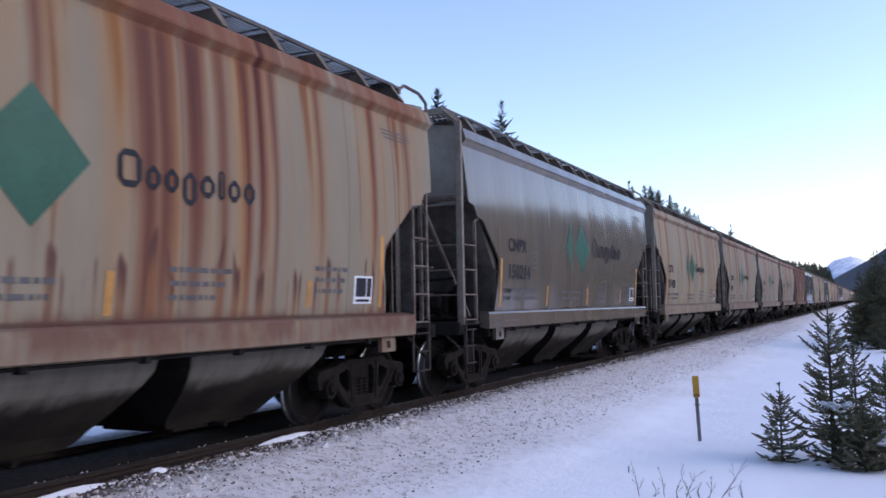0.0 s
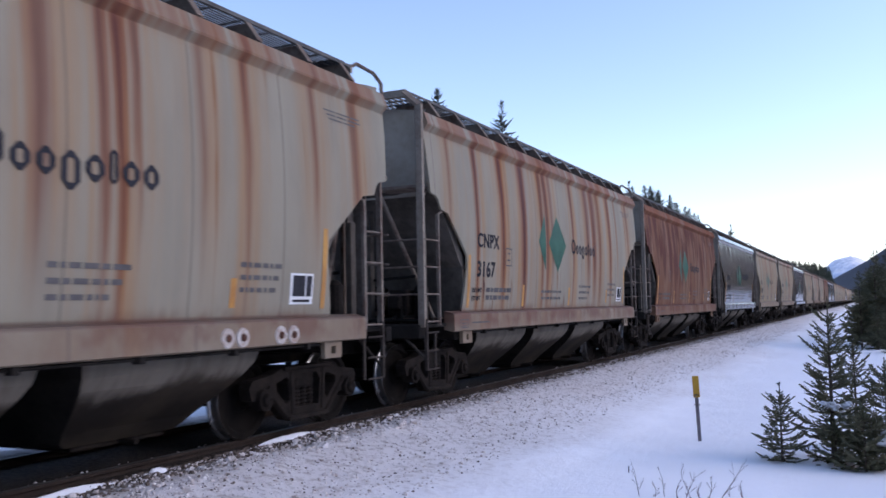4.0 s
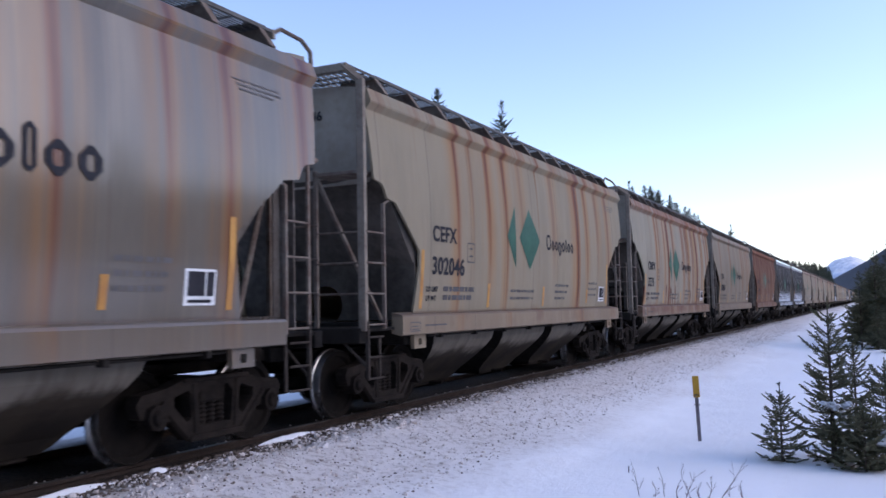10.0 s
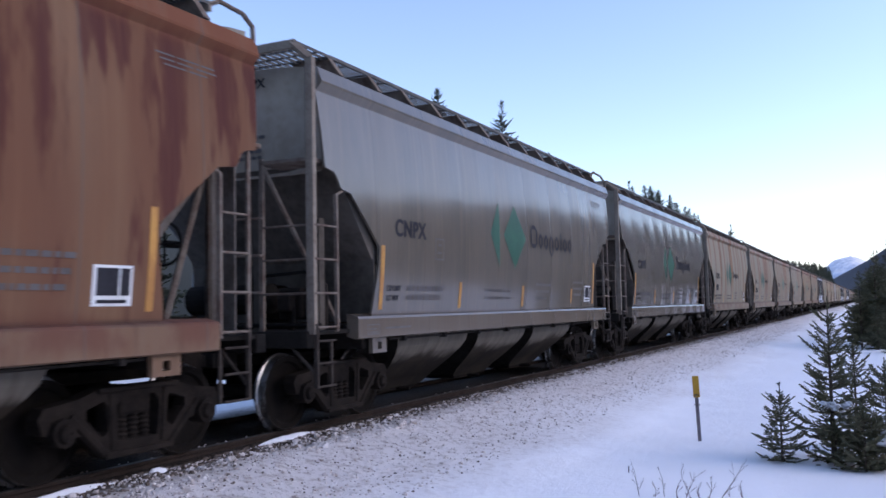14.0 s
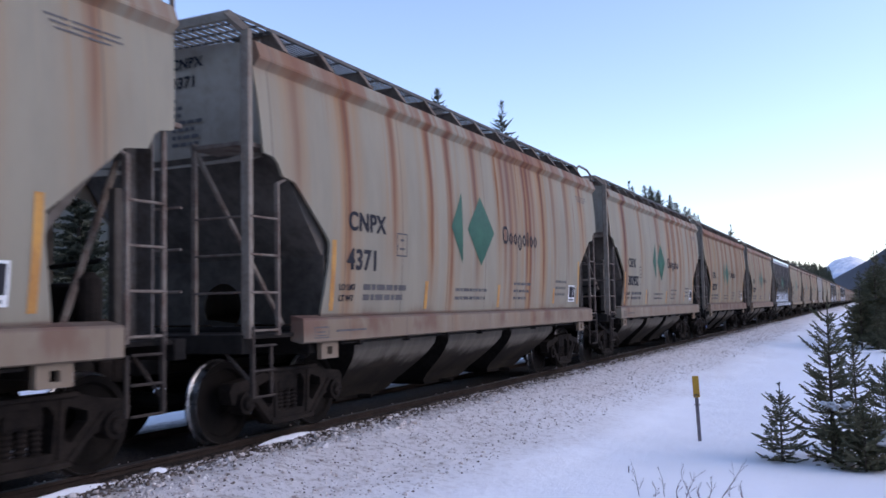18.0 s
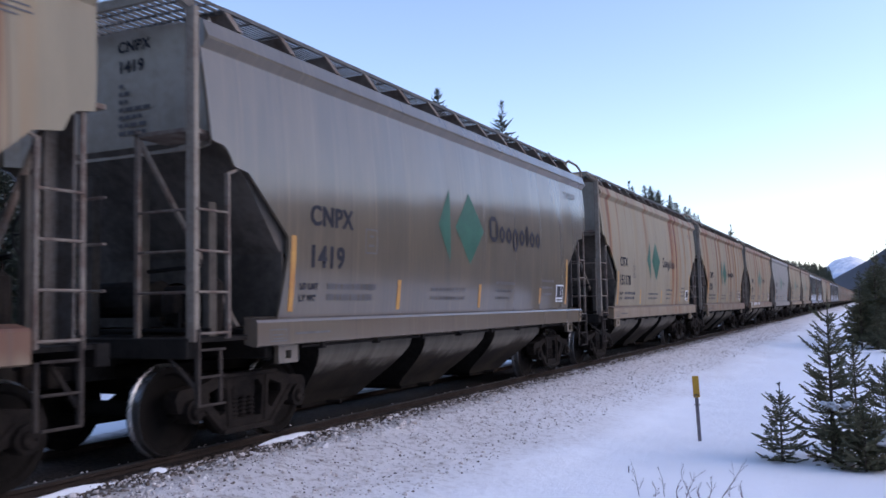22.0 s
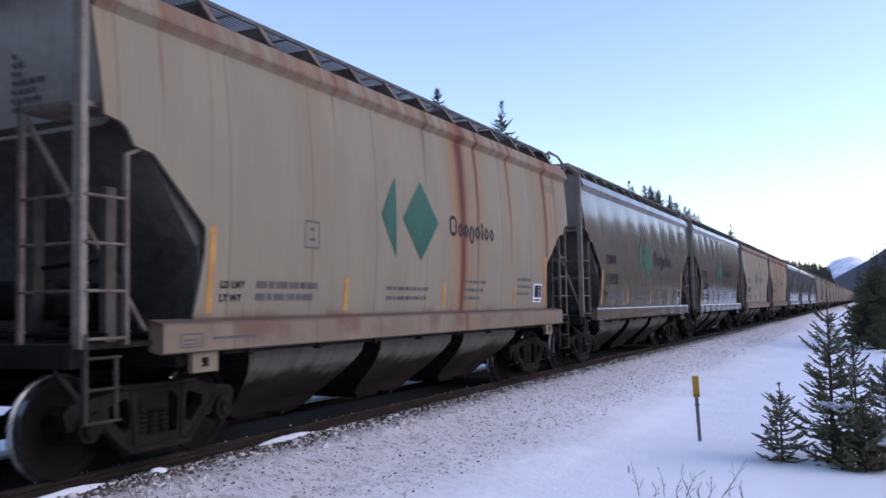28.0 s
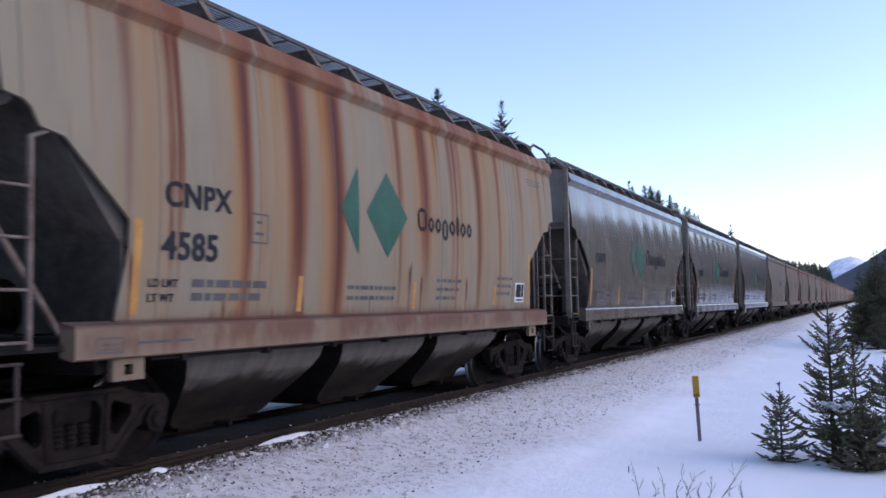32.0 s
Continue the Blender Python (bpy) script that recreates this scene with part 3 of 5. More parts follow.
        box(bm, 0.70, 0.90, min(yy(0.42), yy(0.56)), max(yy(0.42), yy(0.56)), 1.45, 1.66, 0.03)
        rod(bm, (0.80, yy(0.6), 1.22), (0.80, yy(0.6), 1.4), 0.05, 8)
        gear.append(part("control_valve", bm, CAST, car))
        bm = bmesh.new()
        rod(bm, (1.12, yy(0.75), 1.22), (1.12, yy(0.75), 1.78), 0.11, 12)
        rod(bm, (1.12, yy(0.75), 1.78), (1.12, yy(0.75), 1.84), 0.10, 12, 0.04)
        gear.append(part("brake_cylinder", bm, CAST, car))
        bm = bmesh.new()
        for k in range(16):
            p, q = [Vector((-0.75 + 0.28 * math.cos(a), yy(0.02), 2.35 + 0.28 * math.sin(a))) for a in (k * math.pi / 8, (k + 1) * math.pi / 8)]
            rod(bm, p, q, 0.018, 5)
        for k in range(4):
            rod(bm, (-0.75, yy(0.02), 2.35), (-0.75 + 0.28 * math.cos(k * 1.571), yy(0.02), 2.35 + 0.28 * math.sin(k * 1.571)), 0.014, 5)
        rod(bm, (-0.75, yy(0.02), 2.35), (-0.75, yy(0.25), 2.35), 0.05, 8)
        gear.append(part("hand_brake_wheel", bm, UNDER, car))
        for x in (-0.45, 0.28, 1.2):
            bm = bmesh.new()
            box(bm, x, x + 0.09, min(yy(0.50), yy(0.62)), max(yy(0.50), yy(0.62)), 1.21, 3.0 if x < 1 else 2.6, 0.01)
            gear.append(part("upright", bm, BULK, car))
        bm = bmesh.new()
        for p, q in (((-0.2, 0.5, 1.28), (1.3, 0.5, 1.28)), ((0.2, 0.6, 1.9), (1.1, 0.6, 1.95)), ((0.2, 0.6, 1.9), (0.2, 0.6, 1.25)), ((0.9, 0.5, 1.3), (0.9, 0.5, 1.5))):
            rod(bm, (p[0], yy(p[1]), p[2]), (q[0], yy(q[1]), q[2]), 0.024, 6)
        gear.append(part("brake_pipe", bm, UNDER, car))
        for o in gear:
            o["end"] = tag
    # running boards of open grating on brackets
    for s in (1, -1):
        bm = bmesh.new()
        for k in range(12):
            x = s * (0.72 + k * 0.0495)
            box(bm, min(x, x + s * 0.012), max(x, x + s * 0.018), 0.75, LEN - 0.75, 4.679, 4.693)
        box(bm, min(s * 1.29, s * 1.31), max(s * 1.29, s * 1.31), 0.75, LEN - 0.75, 4.655, 4.70)
        ny = 24
        for k in range(ny):
            a = 0.75 + (LEN - 1.5) * k / (ny - 1)
            box(bm, min(s * 0.7, s * 1.30), max(s * 0.7, s * 1.30), a, a + 0.014, 4.67, 4.69)
        rb = tagged(part("running_board", bm, GRATE, car), "long open grating of thin bars", kind="stuff")
        for k in range(13) if s == 1 else ():
            a = 0.78 + (LEN - 1.6) * k / 12
            bm = bmesh.new()
            extrude_outline(bm, [(s * 0.72, 4.50), (s * 1.48, 4.36), (s * 1.48, 4.42), (s * 1.31, 4.65), (s * 0.72, 4.65)], "y", a, a + 0.03)
            extrude_outline(bm, [(s * 1.485, 4.415), (s * 1.315, 4.652), (s * 1.295, 4.645), (s * 1.465, 4.41)], "y", a - 0.06, a + 0.035)
            part("bracket", bm, BRACKET, rb)
    # three hopper bays
    for y0, y1, b0, b1 in ((2.50, 4.95, 3.10, 4.50), (5.36, 7.70, 5.85, 7.22), (8.11, 10.56, 8.56, 9.96)):
        bm = bmesh.new()
        zs = [(1.27, y0, y1, 1.12), (1.26, y0 + 0.02, y1 - 0.02, 1.02)]
        for q, w in ((0.15, 1.23), (0.32, 1.14), (0.5, 1.01), (0.7, 0.84), (0.88, 0.68), (1.0, 0.60)):
            e = q ** 1.12
            zs.append((w, y0 + (b0 - 0.1 - y0) * e, y1 + (b1 + 0.1 - y1) * e, 1.02 - 0.74 * q))
        zs.append((0.55, b0, b1, 0.22))
        rings = [[bm.verts.new(v) for v in ((-w, a, z), (w, a, z), (w, b, z), (-w, b, z))] for w, a, b, z in zs]
        for r, q in zip(rings, rings[1:]):
            for k in range(4):
                bm.faces.new((r[k], r[(k + 1) % 4], q[(k + 1) % 4], q[k]))
        bm.faces.new(rings[0]), bm.faces.new(rings[-1])
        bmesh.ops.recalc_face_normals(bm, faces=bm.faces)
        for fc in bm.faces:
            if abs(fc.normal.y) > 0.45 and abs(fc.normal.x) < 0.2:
                fc.material_index = 1  # end slopes: their shade is put in with the darker underbody paint
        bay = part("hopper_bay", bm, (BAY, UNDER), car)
        bm = bmesh.new()
        box(bm, -0.52, 0.52, b0 + 0.1, b1 - 0.1, 0.17, 0.25, 0.015)
        rod(bm, (-0.75, (b0 + b1) / 2, 0.2), (0.75, (b0 + b1) / 2, 0.2), 0.03, 8)
        part("outlet_gate", bm, CAST, bay)
    bm = bmesh.new()
    for y0, y1, z0, z1 in ((1.05, 1.35, 1.135, 1.15), (1.05, 1.35, 1.255, 1.27), (1.05, 1.065, 1.15, 1.255), (1.335, 1.35, 1.15, 1.255), (1.10, 1.30, 1.16, 1.175), (1.10, 1.28, 1.20, 1.215), (1.5, 2.2, 1.20, 1.225)):
        bm.faces.new([bm.verts.new((1.639, a, c)) for a, c in ((y0, z0), (y1, z0), (y1, z1), (y0, z1))])
    part("sill_print", bm, GREYPRINT, [o for o in car.children if o.name.startswith("side_sill")][0])
    # train line pipe under the sill
    bm = bmesh.new()
    rod(bm, (1.54, 1.75, 1.06), (1.54, LEN - 1.75, 1.06), 0.017)
    for k in range(8):
        y = 2.1 + 1.27 * k
        box(bm, 1.50, 1.60, y, y + 0.07, 1.02, 1.10, 0.008)
    part("air_pipe", bm, UNDER, car)
    build_truck(car, 1.35)
    build_truck(car, LEN - 1.35)
    # marks common to all the cars, on both sides alike
    for s, sd in ((1, sides[0]),):
        def f(u):
            return u if s == 1 else LEN - u
        bm = bmesh.new()
        decal(bm, [(f(4.84), 2.71), (f(5.25), 3.27), (f(5.26), 3.25), (f(5.26), 2.17), (f(5.25), 2.15)], s)
        part("emblem", bm, GREEN, sd)
        bm = bmesh.new()
        decal(bm, [(f(5.44), 2.71), (f(5.99), 3.28), (f(6.55), 2.71), (f(5.99), 2.14)], s)
        part("emblem", bm, GREEN, sd)
        y = 6.94
        for w, lo, hi in ((0.26, 0, .31), (0.17, 0, .21), (0.17, 0, .21), (0.18, -.09, .21), (0.19, 0, .21), (0.09, 0, .28), (0.18, 0, .21), (0.17, 0, .21)):
            bm = bmesh.new()
            name_block(bm, y, y + w, 2.565 + lo, 2.565 + hi)
            part("name_block", bm, BLACK, sd)
            y += w + 0.048
        for y0, z0, z1 in ((1.50, 1.45, 2.30), (3.98, 1.45, 1.85), (6.75, 1.45, 1.83), (LEN - 1.73, 1.48, 2.42), (9.7, 1.5, 1.8)):
            bm = bmesh.new()
            decal(bm, [(f(y0), z0), (f(y0 + 0.09), z0), (f(y0 + 0.10), z1), (f(y0 + 0.01), z1)], s, 0.006)
            part("reflector", bm, YELLOW, sd)
        for nm, y0, z0, rows in (("data_print", 2.26, 1.575, ((0.55, 0.55), (0.5, 0.5))), ("data_print", 5.02, 1.58, ((.5, .3, .3), (.5, .4, .15))), ("data_print", 7.5, 1.58, ((.3, .5), (.4, .3), (.35, .2))), ("data_print", 9.85, 1.66, ((.3, .3), (.3, .25), (.2, .3)))):
            bm = bmesh.new()
            for k, wd in enumerate(rows):
                wd = [v * q for v in wd for q in (0.32, 0.18, 0.4)]
                bars(bm, y0, z0 + (len(rows) - 1 - k) * 0.13, wd, 0.075 if y0 < 3 else 0.05, 0.03)
            tagged(part(nm, bm, GREYPRINT, sd), "rows of small grey stencilled print", kind="stuff")
        bm = bmesh.new()
        decal(bm, [(f(10.72), 1.53), (f(11.16), 1.53), (f(11.16), 1.88), (f(10.72), 1.88)], s, 0.005)
        part("placard", bm, WHITE, sd, "white and black data label")
        bm = bmesh.new()
        decal(bm, [(f(10.76), 1.62), (f(11.00), 1.62), (f(11.00), 1.855), (f(10.76), 1.855)], s, 0.009)
        decal(bm, [(f(11.025), 1.62), (f(11.13), 1.62), (f(11.13), 1.855), (f(11.025), 1.855)], s, 0.009)
        decal(bm, [(f(10.77), 1.555), (f(11.10), 1.555), (f(11.10), 1.585), (f(10.77), 1.585)], s, 0.009)
        part("placard_print", bm, BLACK, sd)
        bm = bmesh.new()
        for y0, y1, z0, z1 in ((3.10, 3.40, 2.17, 2.19), (3.10, 3.40, 2.47, 2.49), (3.10, 3.12, 2.19, 2.47), (3.38, 3.40, 2.19, 2.47), (3.18, 3.32, 2.26, 2.29), (3.2, 3.3, 2.38, 2.41)):
            decal(bm, [(y0, z0), (y1, z0), (y1, z1), (y0, z1)], s)
        part("stencil_box", bm, GREYPRINT, sd)
        bm = bmesh.new()
        for k, w in enumerate(((0.25, 0.3, 0.2), (0.2, 0.22, 0.3), (0.3, 0.26))):
            bars(bm, 11.45 + 0.05 * k, 3.87 - 0.05 * k, w, 0.018, 0.03)
        tagged(part("data_print", bm, GREYPRINT, sd), "rows of small grey stencilled print", kind="stuff")
    return car


template = build_car()


# ---- the train: one row a car: marks, number, paint, rust, seed ----
CREAM, PALE, GREY, WHITE_P, SILVER = (0.256, 0.210, 0.141), (0.262, 0.230, 0.170), (0.146, 0.116, 0.083), (0.252, 0.232, 0.206), (0.150, 0.127, 0.100)
# the pink is for cars far back: distance haze mixed into their paint
RUSTED, HAZY_PINK, BEIGE = (0.185, 0.096, 0.050), (0.155, 0.110, 0.076), (0.225, 0.178, 0.125)
TRAIN = [
    ("", "", CREAM, 1.0), ("CNPX", "150214", GREY, -0.9), ("CITX", "151428", CREAM, 0.45), ("CNPX", "4598", PALE, 0.65), ("CNPX", "4547", PALE, 0.62),
    ("CNPX", "3167", PALE, 0.72), ("", "", RUSTED, 1.05), ("CNPX", "150587", GREY, -0.9), ("CITX", "151990", CREAM, 0.5), ("CNPX", "4304", CREAM, 0.5),
    ("CNPX", "150569", SILVER, -0.9), ("CEFX", "302046", CREAM, 0.45), ("CNPX", "3275", PALE, 0.75), ("CEFX", "302866", BEIGE, 0.35), ("PTEX", "21496", RUSTED, 1.05),
    ("CNPX", "", SILVER, -0.9), ("CNPX", "", SILVER, -0.9), ("CNPX", "4851", PALE, 0.55), ("CEFX", "302060", PALE, 0.55), ("CNPX", "4371", PALE, 0.62),
    ("CEFX", "302952", PALE, 0.48), ("CEFX", "302329", CREAM, 0.85), ("CEFX", "302399", CREAM, 0.7), ("CNPX", "1419", GREY, -0.9), ("CITX", "151178", CREAM, 0.45),
    ("CNPX", "3551", CREAM, 0.55), ("CNPX", "4309", CREAM, 0.6), ("CNPX", "3575", WHITE_P, 0.0), ("PTEX", "27148", CREAM, 0.5), ("", "", CREAM, 0.6),
    ("CNPX", "150338", GREY, -0.9), ("CNPX", "150624", GREY, -0.9), ("CEFX", "302620", PALE, 0.7), ("CNPX", "4585", CREAM, 0.82),
    ("CNPX", "", SILVER, -0.9), ("CNPX", "", SILVER, -0.9), ("", "", SILVER, -0.9), ("", "", GREY, 0.2), ("", "", HAZY_PINK, 0.4), ("", "", HAZY_PINK, 0.6), ("", "", HAZY_PINK, 0.5)]
random.seed(5)
while len(TRAIN) < 62:
    TRAIN.append(("", "", *random.choice(((HAZY_PINK, 0.5), (BEIGE, 0.5), (HAZY_PINK, 0.75), (HAZY_PINK, 0.4), (GREY, 0.4)))))


# strong rust runs of single cars: metres from the first post, half width, strength
STREAKS = {}
STREAKS[0] = ((6.04, 0.07, 0.7), (7.21, 0.19, 0.85), (7.80, 0.5, 0.95), (8.84, 0.30, 1), (9.97, 0.07, 0.6), (11.22, 0.08, 0.8), (12.15, 0.09, 0.6))
STREAKS[10] = ((0.94, 0.03, 0.5), (4.14, 0.04, 0.5), (4.97, 0.03, 0.5), (5.57, 0.05, 0.65), (6.86, 0.03, 0.4), (8.0, 0.04, 0.5), (8.6, 0.03, 0.5))
STREAKS[31] = ((7.9, 0.30, 0.4), (9.2, 0.12, 0.4))
STREAKS[2] = ((0.82, 0.05, 0.8), (1.83, 0.07, 0.9), (3.96, 0.08, 0.6), (5.40, 0.13, 0.7), (7.03, 0.10, 0.6), (8.00, 0.13, 0.6), (9.65, 0.12, 0.4))
STREAKS[3] = ((0.81, 0.05, 0.6), (1.52, 0.06, 0.7), (1.96, 0.05, 0.8), (3.08, 0.06, 0.6), (4.17, 0.21, 0.95), (4.90, 0.13, 0.8), (5.93, 0.07, 0.6), (8.34, 0.33, 0.9))
STREAKS[4] = ((0.93, 0.05, 0.4), (1.93, 0.05, 0.5), (3.06, 0.10, 0.95), (3.42, 0.11, 0.6), (4.14, 0.08, 0.8), (6.00, 0.08, 0.8), (7.41, 0.13, 0.7), (8.23, 0.24, 0.95))
STREAKS[5] = ((0.88, 0.05, 0.6), (1.89, 0.09, 0.95), (3.02, 0.13, 0.95), (4.07, 0.17, 1), (5.38, 0.38, 0.9), (7.09, 0.09, 0.8), (8.69, 0.61, 0.8), (10.12, 0.13, 0.8))
STREAKS[8] = ((2.07, 0.05, 0.8), (3.58, 0.06, 0.6), (4.34, 0.05, 0.8), (5.07, 0.13, 0.5), (5.66, 0.10, 0.9), (7.73, 0.13, 0.8), (8.37, 0.13, 0.9), (9.28, 0.11, 0.6))
STREAKS[9] = ((1.57, 0.05, 0.5), (3.47, 0.05, 0.8), (4.16, 0.06, 0.7), (5.00, 0.20, 0.8), (5.68, 0.06, 0.5), (8.01, 0.38, 0.9), (8.93, 0.15, 0.9))
STREAKS[11] = ((2.80, 0.07, 0.8), (3.39, 0.05, 0.5), (4.06, 0.07, 0.8), (4.84, 0.07, 0.8), (5.65, 0.06, 0.4), (7.43, 0.10, 0.5), (9.09, 0.15, 0.9))
STREAKS[12] = ((3.14, 0.05, 0.8), (3.53, 0.05, 0.7), (4.29, 0.05, 0.8), (4.84, 0.15, 1), (5.66, 0.11, 0.7), (7.42, 0.20, 0.8), (8.16, 0.26, 0.8), (9.18, 0.20, 0.9), (10.0, 0.17, 0.95), (10.9, 0.06, 0.8), (11.15, 0.05, 0.7), (12.0, 0.08, 0.8))
STREAKS[13] = ((1.95, 0.08, 0.4), (5.01, 0.13, 0.5), (8.99, 0.17, 0.5))
STREAKS[17] = ((0.74, 0.08, 0.5), (1.92, 0.08, 0.5), (3.46, 0.30, 0.6), (4.51, 0.14, 0.5), (6.39, 0.17, 0.6))
STREAKS[18] = ((0.78, 0.07, 0.7), (1.58, 0.06, 0.7), (1.98, 0.06, 0.6), (4.10, 0.23, 0.7), (4.79, 0.14, 0.6), (7.65, 0.73, 0.7), (8.72, 0.37, 0.7))
STREAKS[19] = ((0.83, 0.10, 0.4), (1.91, 0.07, 0.7), (3.06, 0.08, 0.6), (4.18, 0.08, 0.7), (4.86, 0.09, 0.7), (5.83, 0.11, 0.7), (7.34, 0.34, 0.7), (8.36, 0.27, 0.9))
STREAKS[20] = ((1.61, 0.16, 0.9), (3.49, 0.08, 0.4), (5.76, 0.20, 0.8), (7.33, 0.15, 0.7), (8.17, 0.23, 0.8), (9.09, 0.14, 0.6))
STREAKS[21] = ((1.02, 0.11, 0.5), (1.62, 0.18, 0.8), (3.74, 0.23, 0.6), (4.97, 0.23, 0.7), (6.11, 0.17, 0.7), (7.71, 0.30, 0.7), (9.51, 0.55, 0.6))
STREAKS[22] = ((0.88, 0.06, 0.5), (1.50, 0.05, 0.4), (2.99, 0.22, 0.8), (4.48, 0.12, 0.6), (5.63, 0.30, 0.8), (7.74, 0.44, 0.8), (10.00, 0.23, 0.5))
STREAKS[24] = ((0.85, 0.12, 0.7), (1.80, 0.05, 0.4), (4.88, 0.10, 0.4), (8.59, 0.25, 0.95), (9.17, 0.13, 0.9))
STREAKS[25] = ((0.86, 0.06, 0.6), (1.56, 0.13, 0.8), (2.98, 0.06, 0.5), (4.11, 0.14, 0.95), (4.93, 0.12, 0.8), (7.15, 0.12, 0.7), (7.88, 0.17, 0.7), (8.97, 0.16, 0.7))
STREAKS[26] = ((0.83, 0.05, 0.8), (1.94, 0.06, 0.7), (3.08, 0.06, 0.6), (4.11, 0.21, 0.9), (4.99, 0.13, 0.9), (5.99, 0.09, 0.6), (7.37, 0.13, 0.7), (8.11, 0.23, 0.8))
STREAKS[29] = ((7.45, 0.17, 0.95), (8.06, 0.06, 0.8), (9.54, 0.05, 0.6), (11.46, 0.11, 0.8))
STREAKS[32] = ((2.99, 0.05, 0.8), (4.07, 0.05, 0.7), (4.82, 0.06, 0.7), (5.86, 0.06, 0.7), (7.03, 0.08, 0.9), (8.07, 0.20, 1), (9.92, 0.12, 0.8), (11.13, 0.11, 0.7))
STREAKS[33] = ((1.43, 0.06, 0.6), (3.06, 0.11, 0.95), (3.97, 0.18, 1), (4.79, 0.18, 1), (6.36, 0.08, 0.7), (7.13, 0.16, 0.8), (8.20, 0.21, 0.8), (9.08, 0.13, 0.8))


def all_runs(i):
    """A car's runs: broad ones part into three, and lesser ones follow towards the far end."""
    rng, runs = random.Random(70 + i), []
    for u, w, st in STREAKS.get(i, ()):
        runs += [(u - 0.75 * w, 0.30 * w, 0.9 * st), (u + 0.05 * w, 0.34 * w, st), (u + 0.85 * w, 0.24 * w, 0.75 * st)] if w > 0.19 else [(u, w, st)]
    if runs:
        u = runs[-1][0] + rng.uniform(0.5, 0.9)
        while u < 12.7 and len(runs) < 20:
            runs.append((u, rng.uniform(0.04, 0.10), rng.uniform(0.45, 0.85)))
            u += rng.uniform(0.6, 1.3)
    return runs


def travelled(t):
    """How far the train has come by t seconds, in metres."""
    return 1.386 + 14.3442 * t - 0.0019583 * t * t


def lettering(text, size, y, z, name, on_end=False):
    """The mesh of a painted word that lies on the side sheet or on the end sheet."""
    cu = bpy.data.curves.new(name, "FONT")
    cu.body, cu.size, cu.offset, cu.space_character = text, size, 0.008 * size / 0.4, 1.08
    tmp = new("tmp", cu)
    me = bpy.data.meshes.new_from_object(tmp.evaluated_get(bpy.context.evaluated_depsgraph_get()))
    bpy.data.objects.remove(tmp)
    bpy.data.curves.remove(cu)
    bm = bmesh.new()
    bm.from_mesh(me)
    # a second, shifted stroke makes the letters bold
    twin = bmesh.ops.duplicate(bm, geom=bm.verts[:] + bm.edges[:] + bm.faces[:])
    for v in twin["geom"]:
        if isinstance(v, bmesh.types.BMVert):
            v.co += Vector((0.045 * size, 0.012 * size, 0.0015))
    bm.to_mesh(me)
    bm.free()
    for v in me.vertices:
        a, c, up = y + v.co.x, z + v.co.y, v.co.z
        v.co = (a, 0.535 - 0.02 * min(1, abs(a)) - 0.004 - up, c) if on_end else (side_x(c) + 0.006 + up, a, c)
    me.materials.append(BLACK)
    return me


WORDS = []
for mark, number, _, _ in TRAIN:
    row = []
    if mark:
        row += [("reporting_mark", 0, lettering(mark, 0.325, 1.74 if mark == "CITX" else 1.86, 2.45, "reporting_mark")), ("reporting_mark", 1, lettering(mark, 0.17, -0.02, 4.34, "reporting_mark", True))]
    if number:
        row += [("car_number", 0, lettering(number, 0.36, 1.68 if mark == "CITX" else 1.84, 1.96, "car_number")), ("car_number", 1, lettering(number, 0.185, -0.02, 4.11, "car_number", True))]
    WORDS.append(row)
STENCIL = [lettering("LD LMT", 0.105, 1.69, 1.70, "load_stencil"), lettering("LT WT", 0.105, 1.69, 1.565, "weight_stencil")]
# cars do not couple at quite equal spacing
SLACK_AT, SLACK = (1, 5, 10, 14, 16, 17, 18, 20, 21, 24, 27, 33, 61), (0.03, -0.07, 0.06, 0.08, -0.03, -0.18, -0.093, -0.12, -0.12, 0.14, 0.14, -0.08, 0.0)


def car_place(i, t):
    return pose(0, i * PITCH_LEN + float(np.interp(i, SLACK_AT, SLACK)) - travelled(t), 0)


SMALL = {"end_post", "brake_rigging", "rung", "stile", "bracket", "bearing", "spring", "reflector", "data_print", "stirrup_brace", "end_brace", "outlet_gate", "air_pipe", "placard", "placard_print",
         "stencil_box", "jacking_pad", "grab_pipe", "ladder", "end_ladder", "platform", "platform_beam", "coupler", "centre_sill", "body_bolster", "roof_platform"}
TRAIN_CARS = []
HOLE_FIRST = {3, 4, 8, 11, 18, 19, 21, 22, 25, 27, 28, 30, 31, 32, 33, 35}  # cars that run with the brake end behind


def without(drop):
    """The template with some of its parts left out."""
    car = copy_thing(template, pose(0, 0, 0))
    gone = [o for o in car.children_recursive if drop(o) or (o.parent and drop(o.parent))]
    bpy.data.batch_remove(gone)
    for o in car.children:
        if o.get("end", ""):
            del o["end"]
    return car


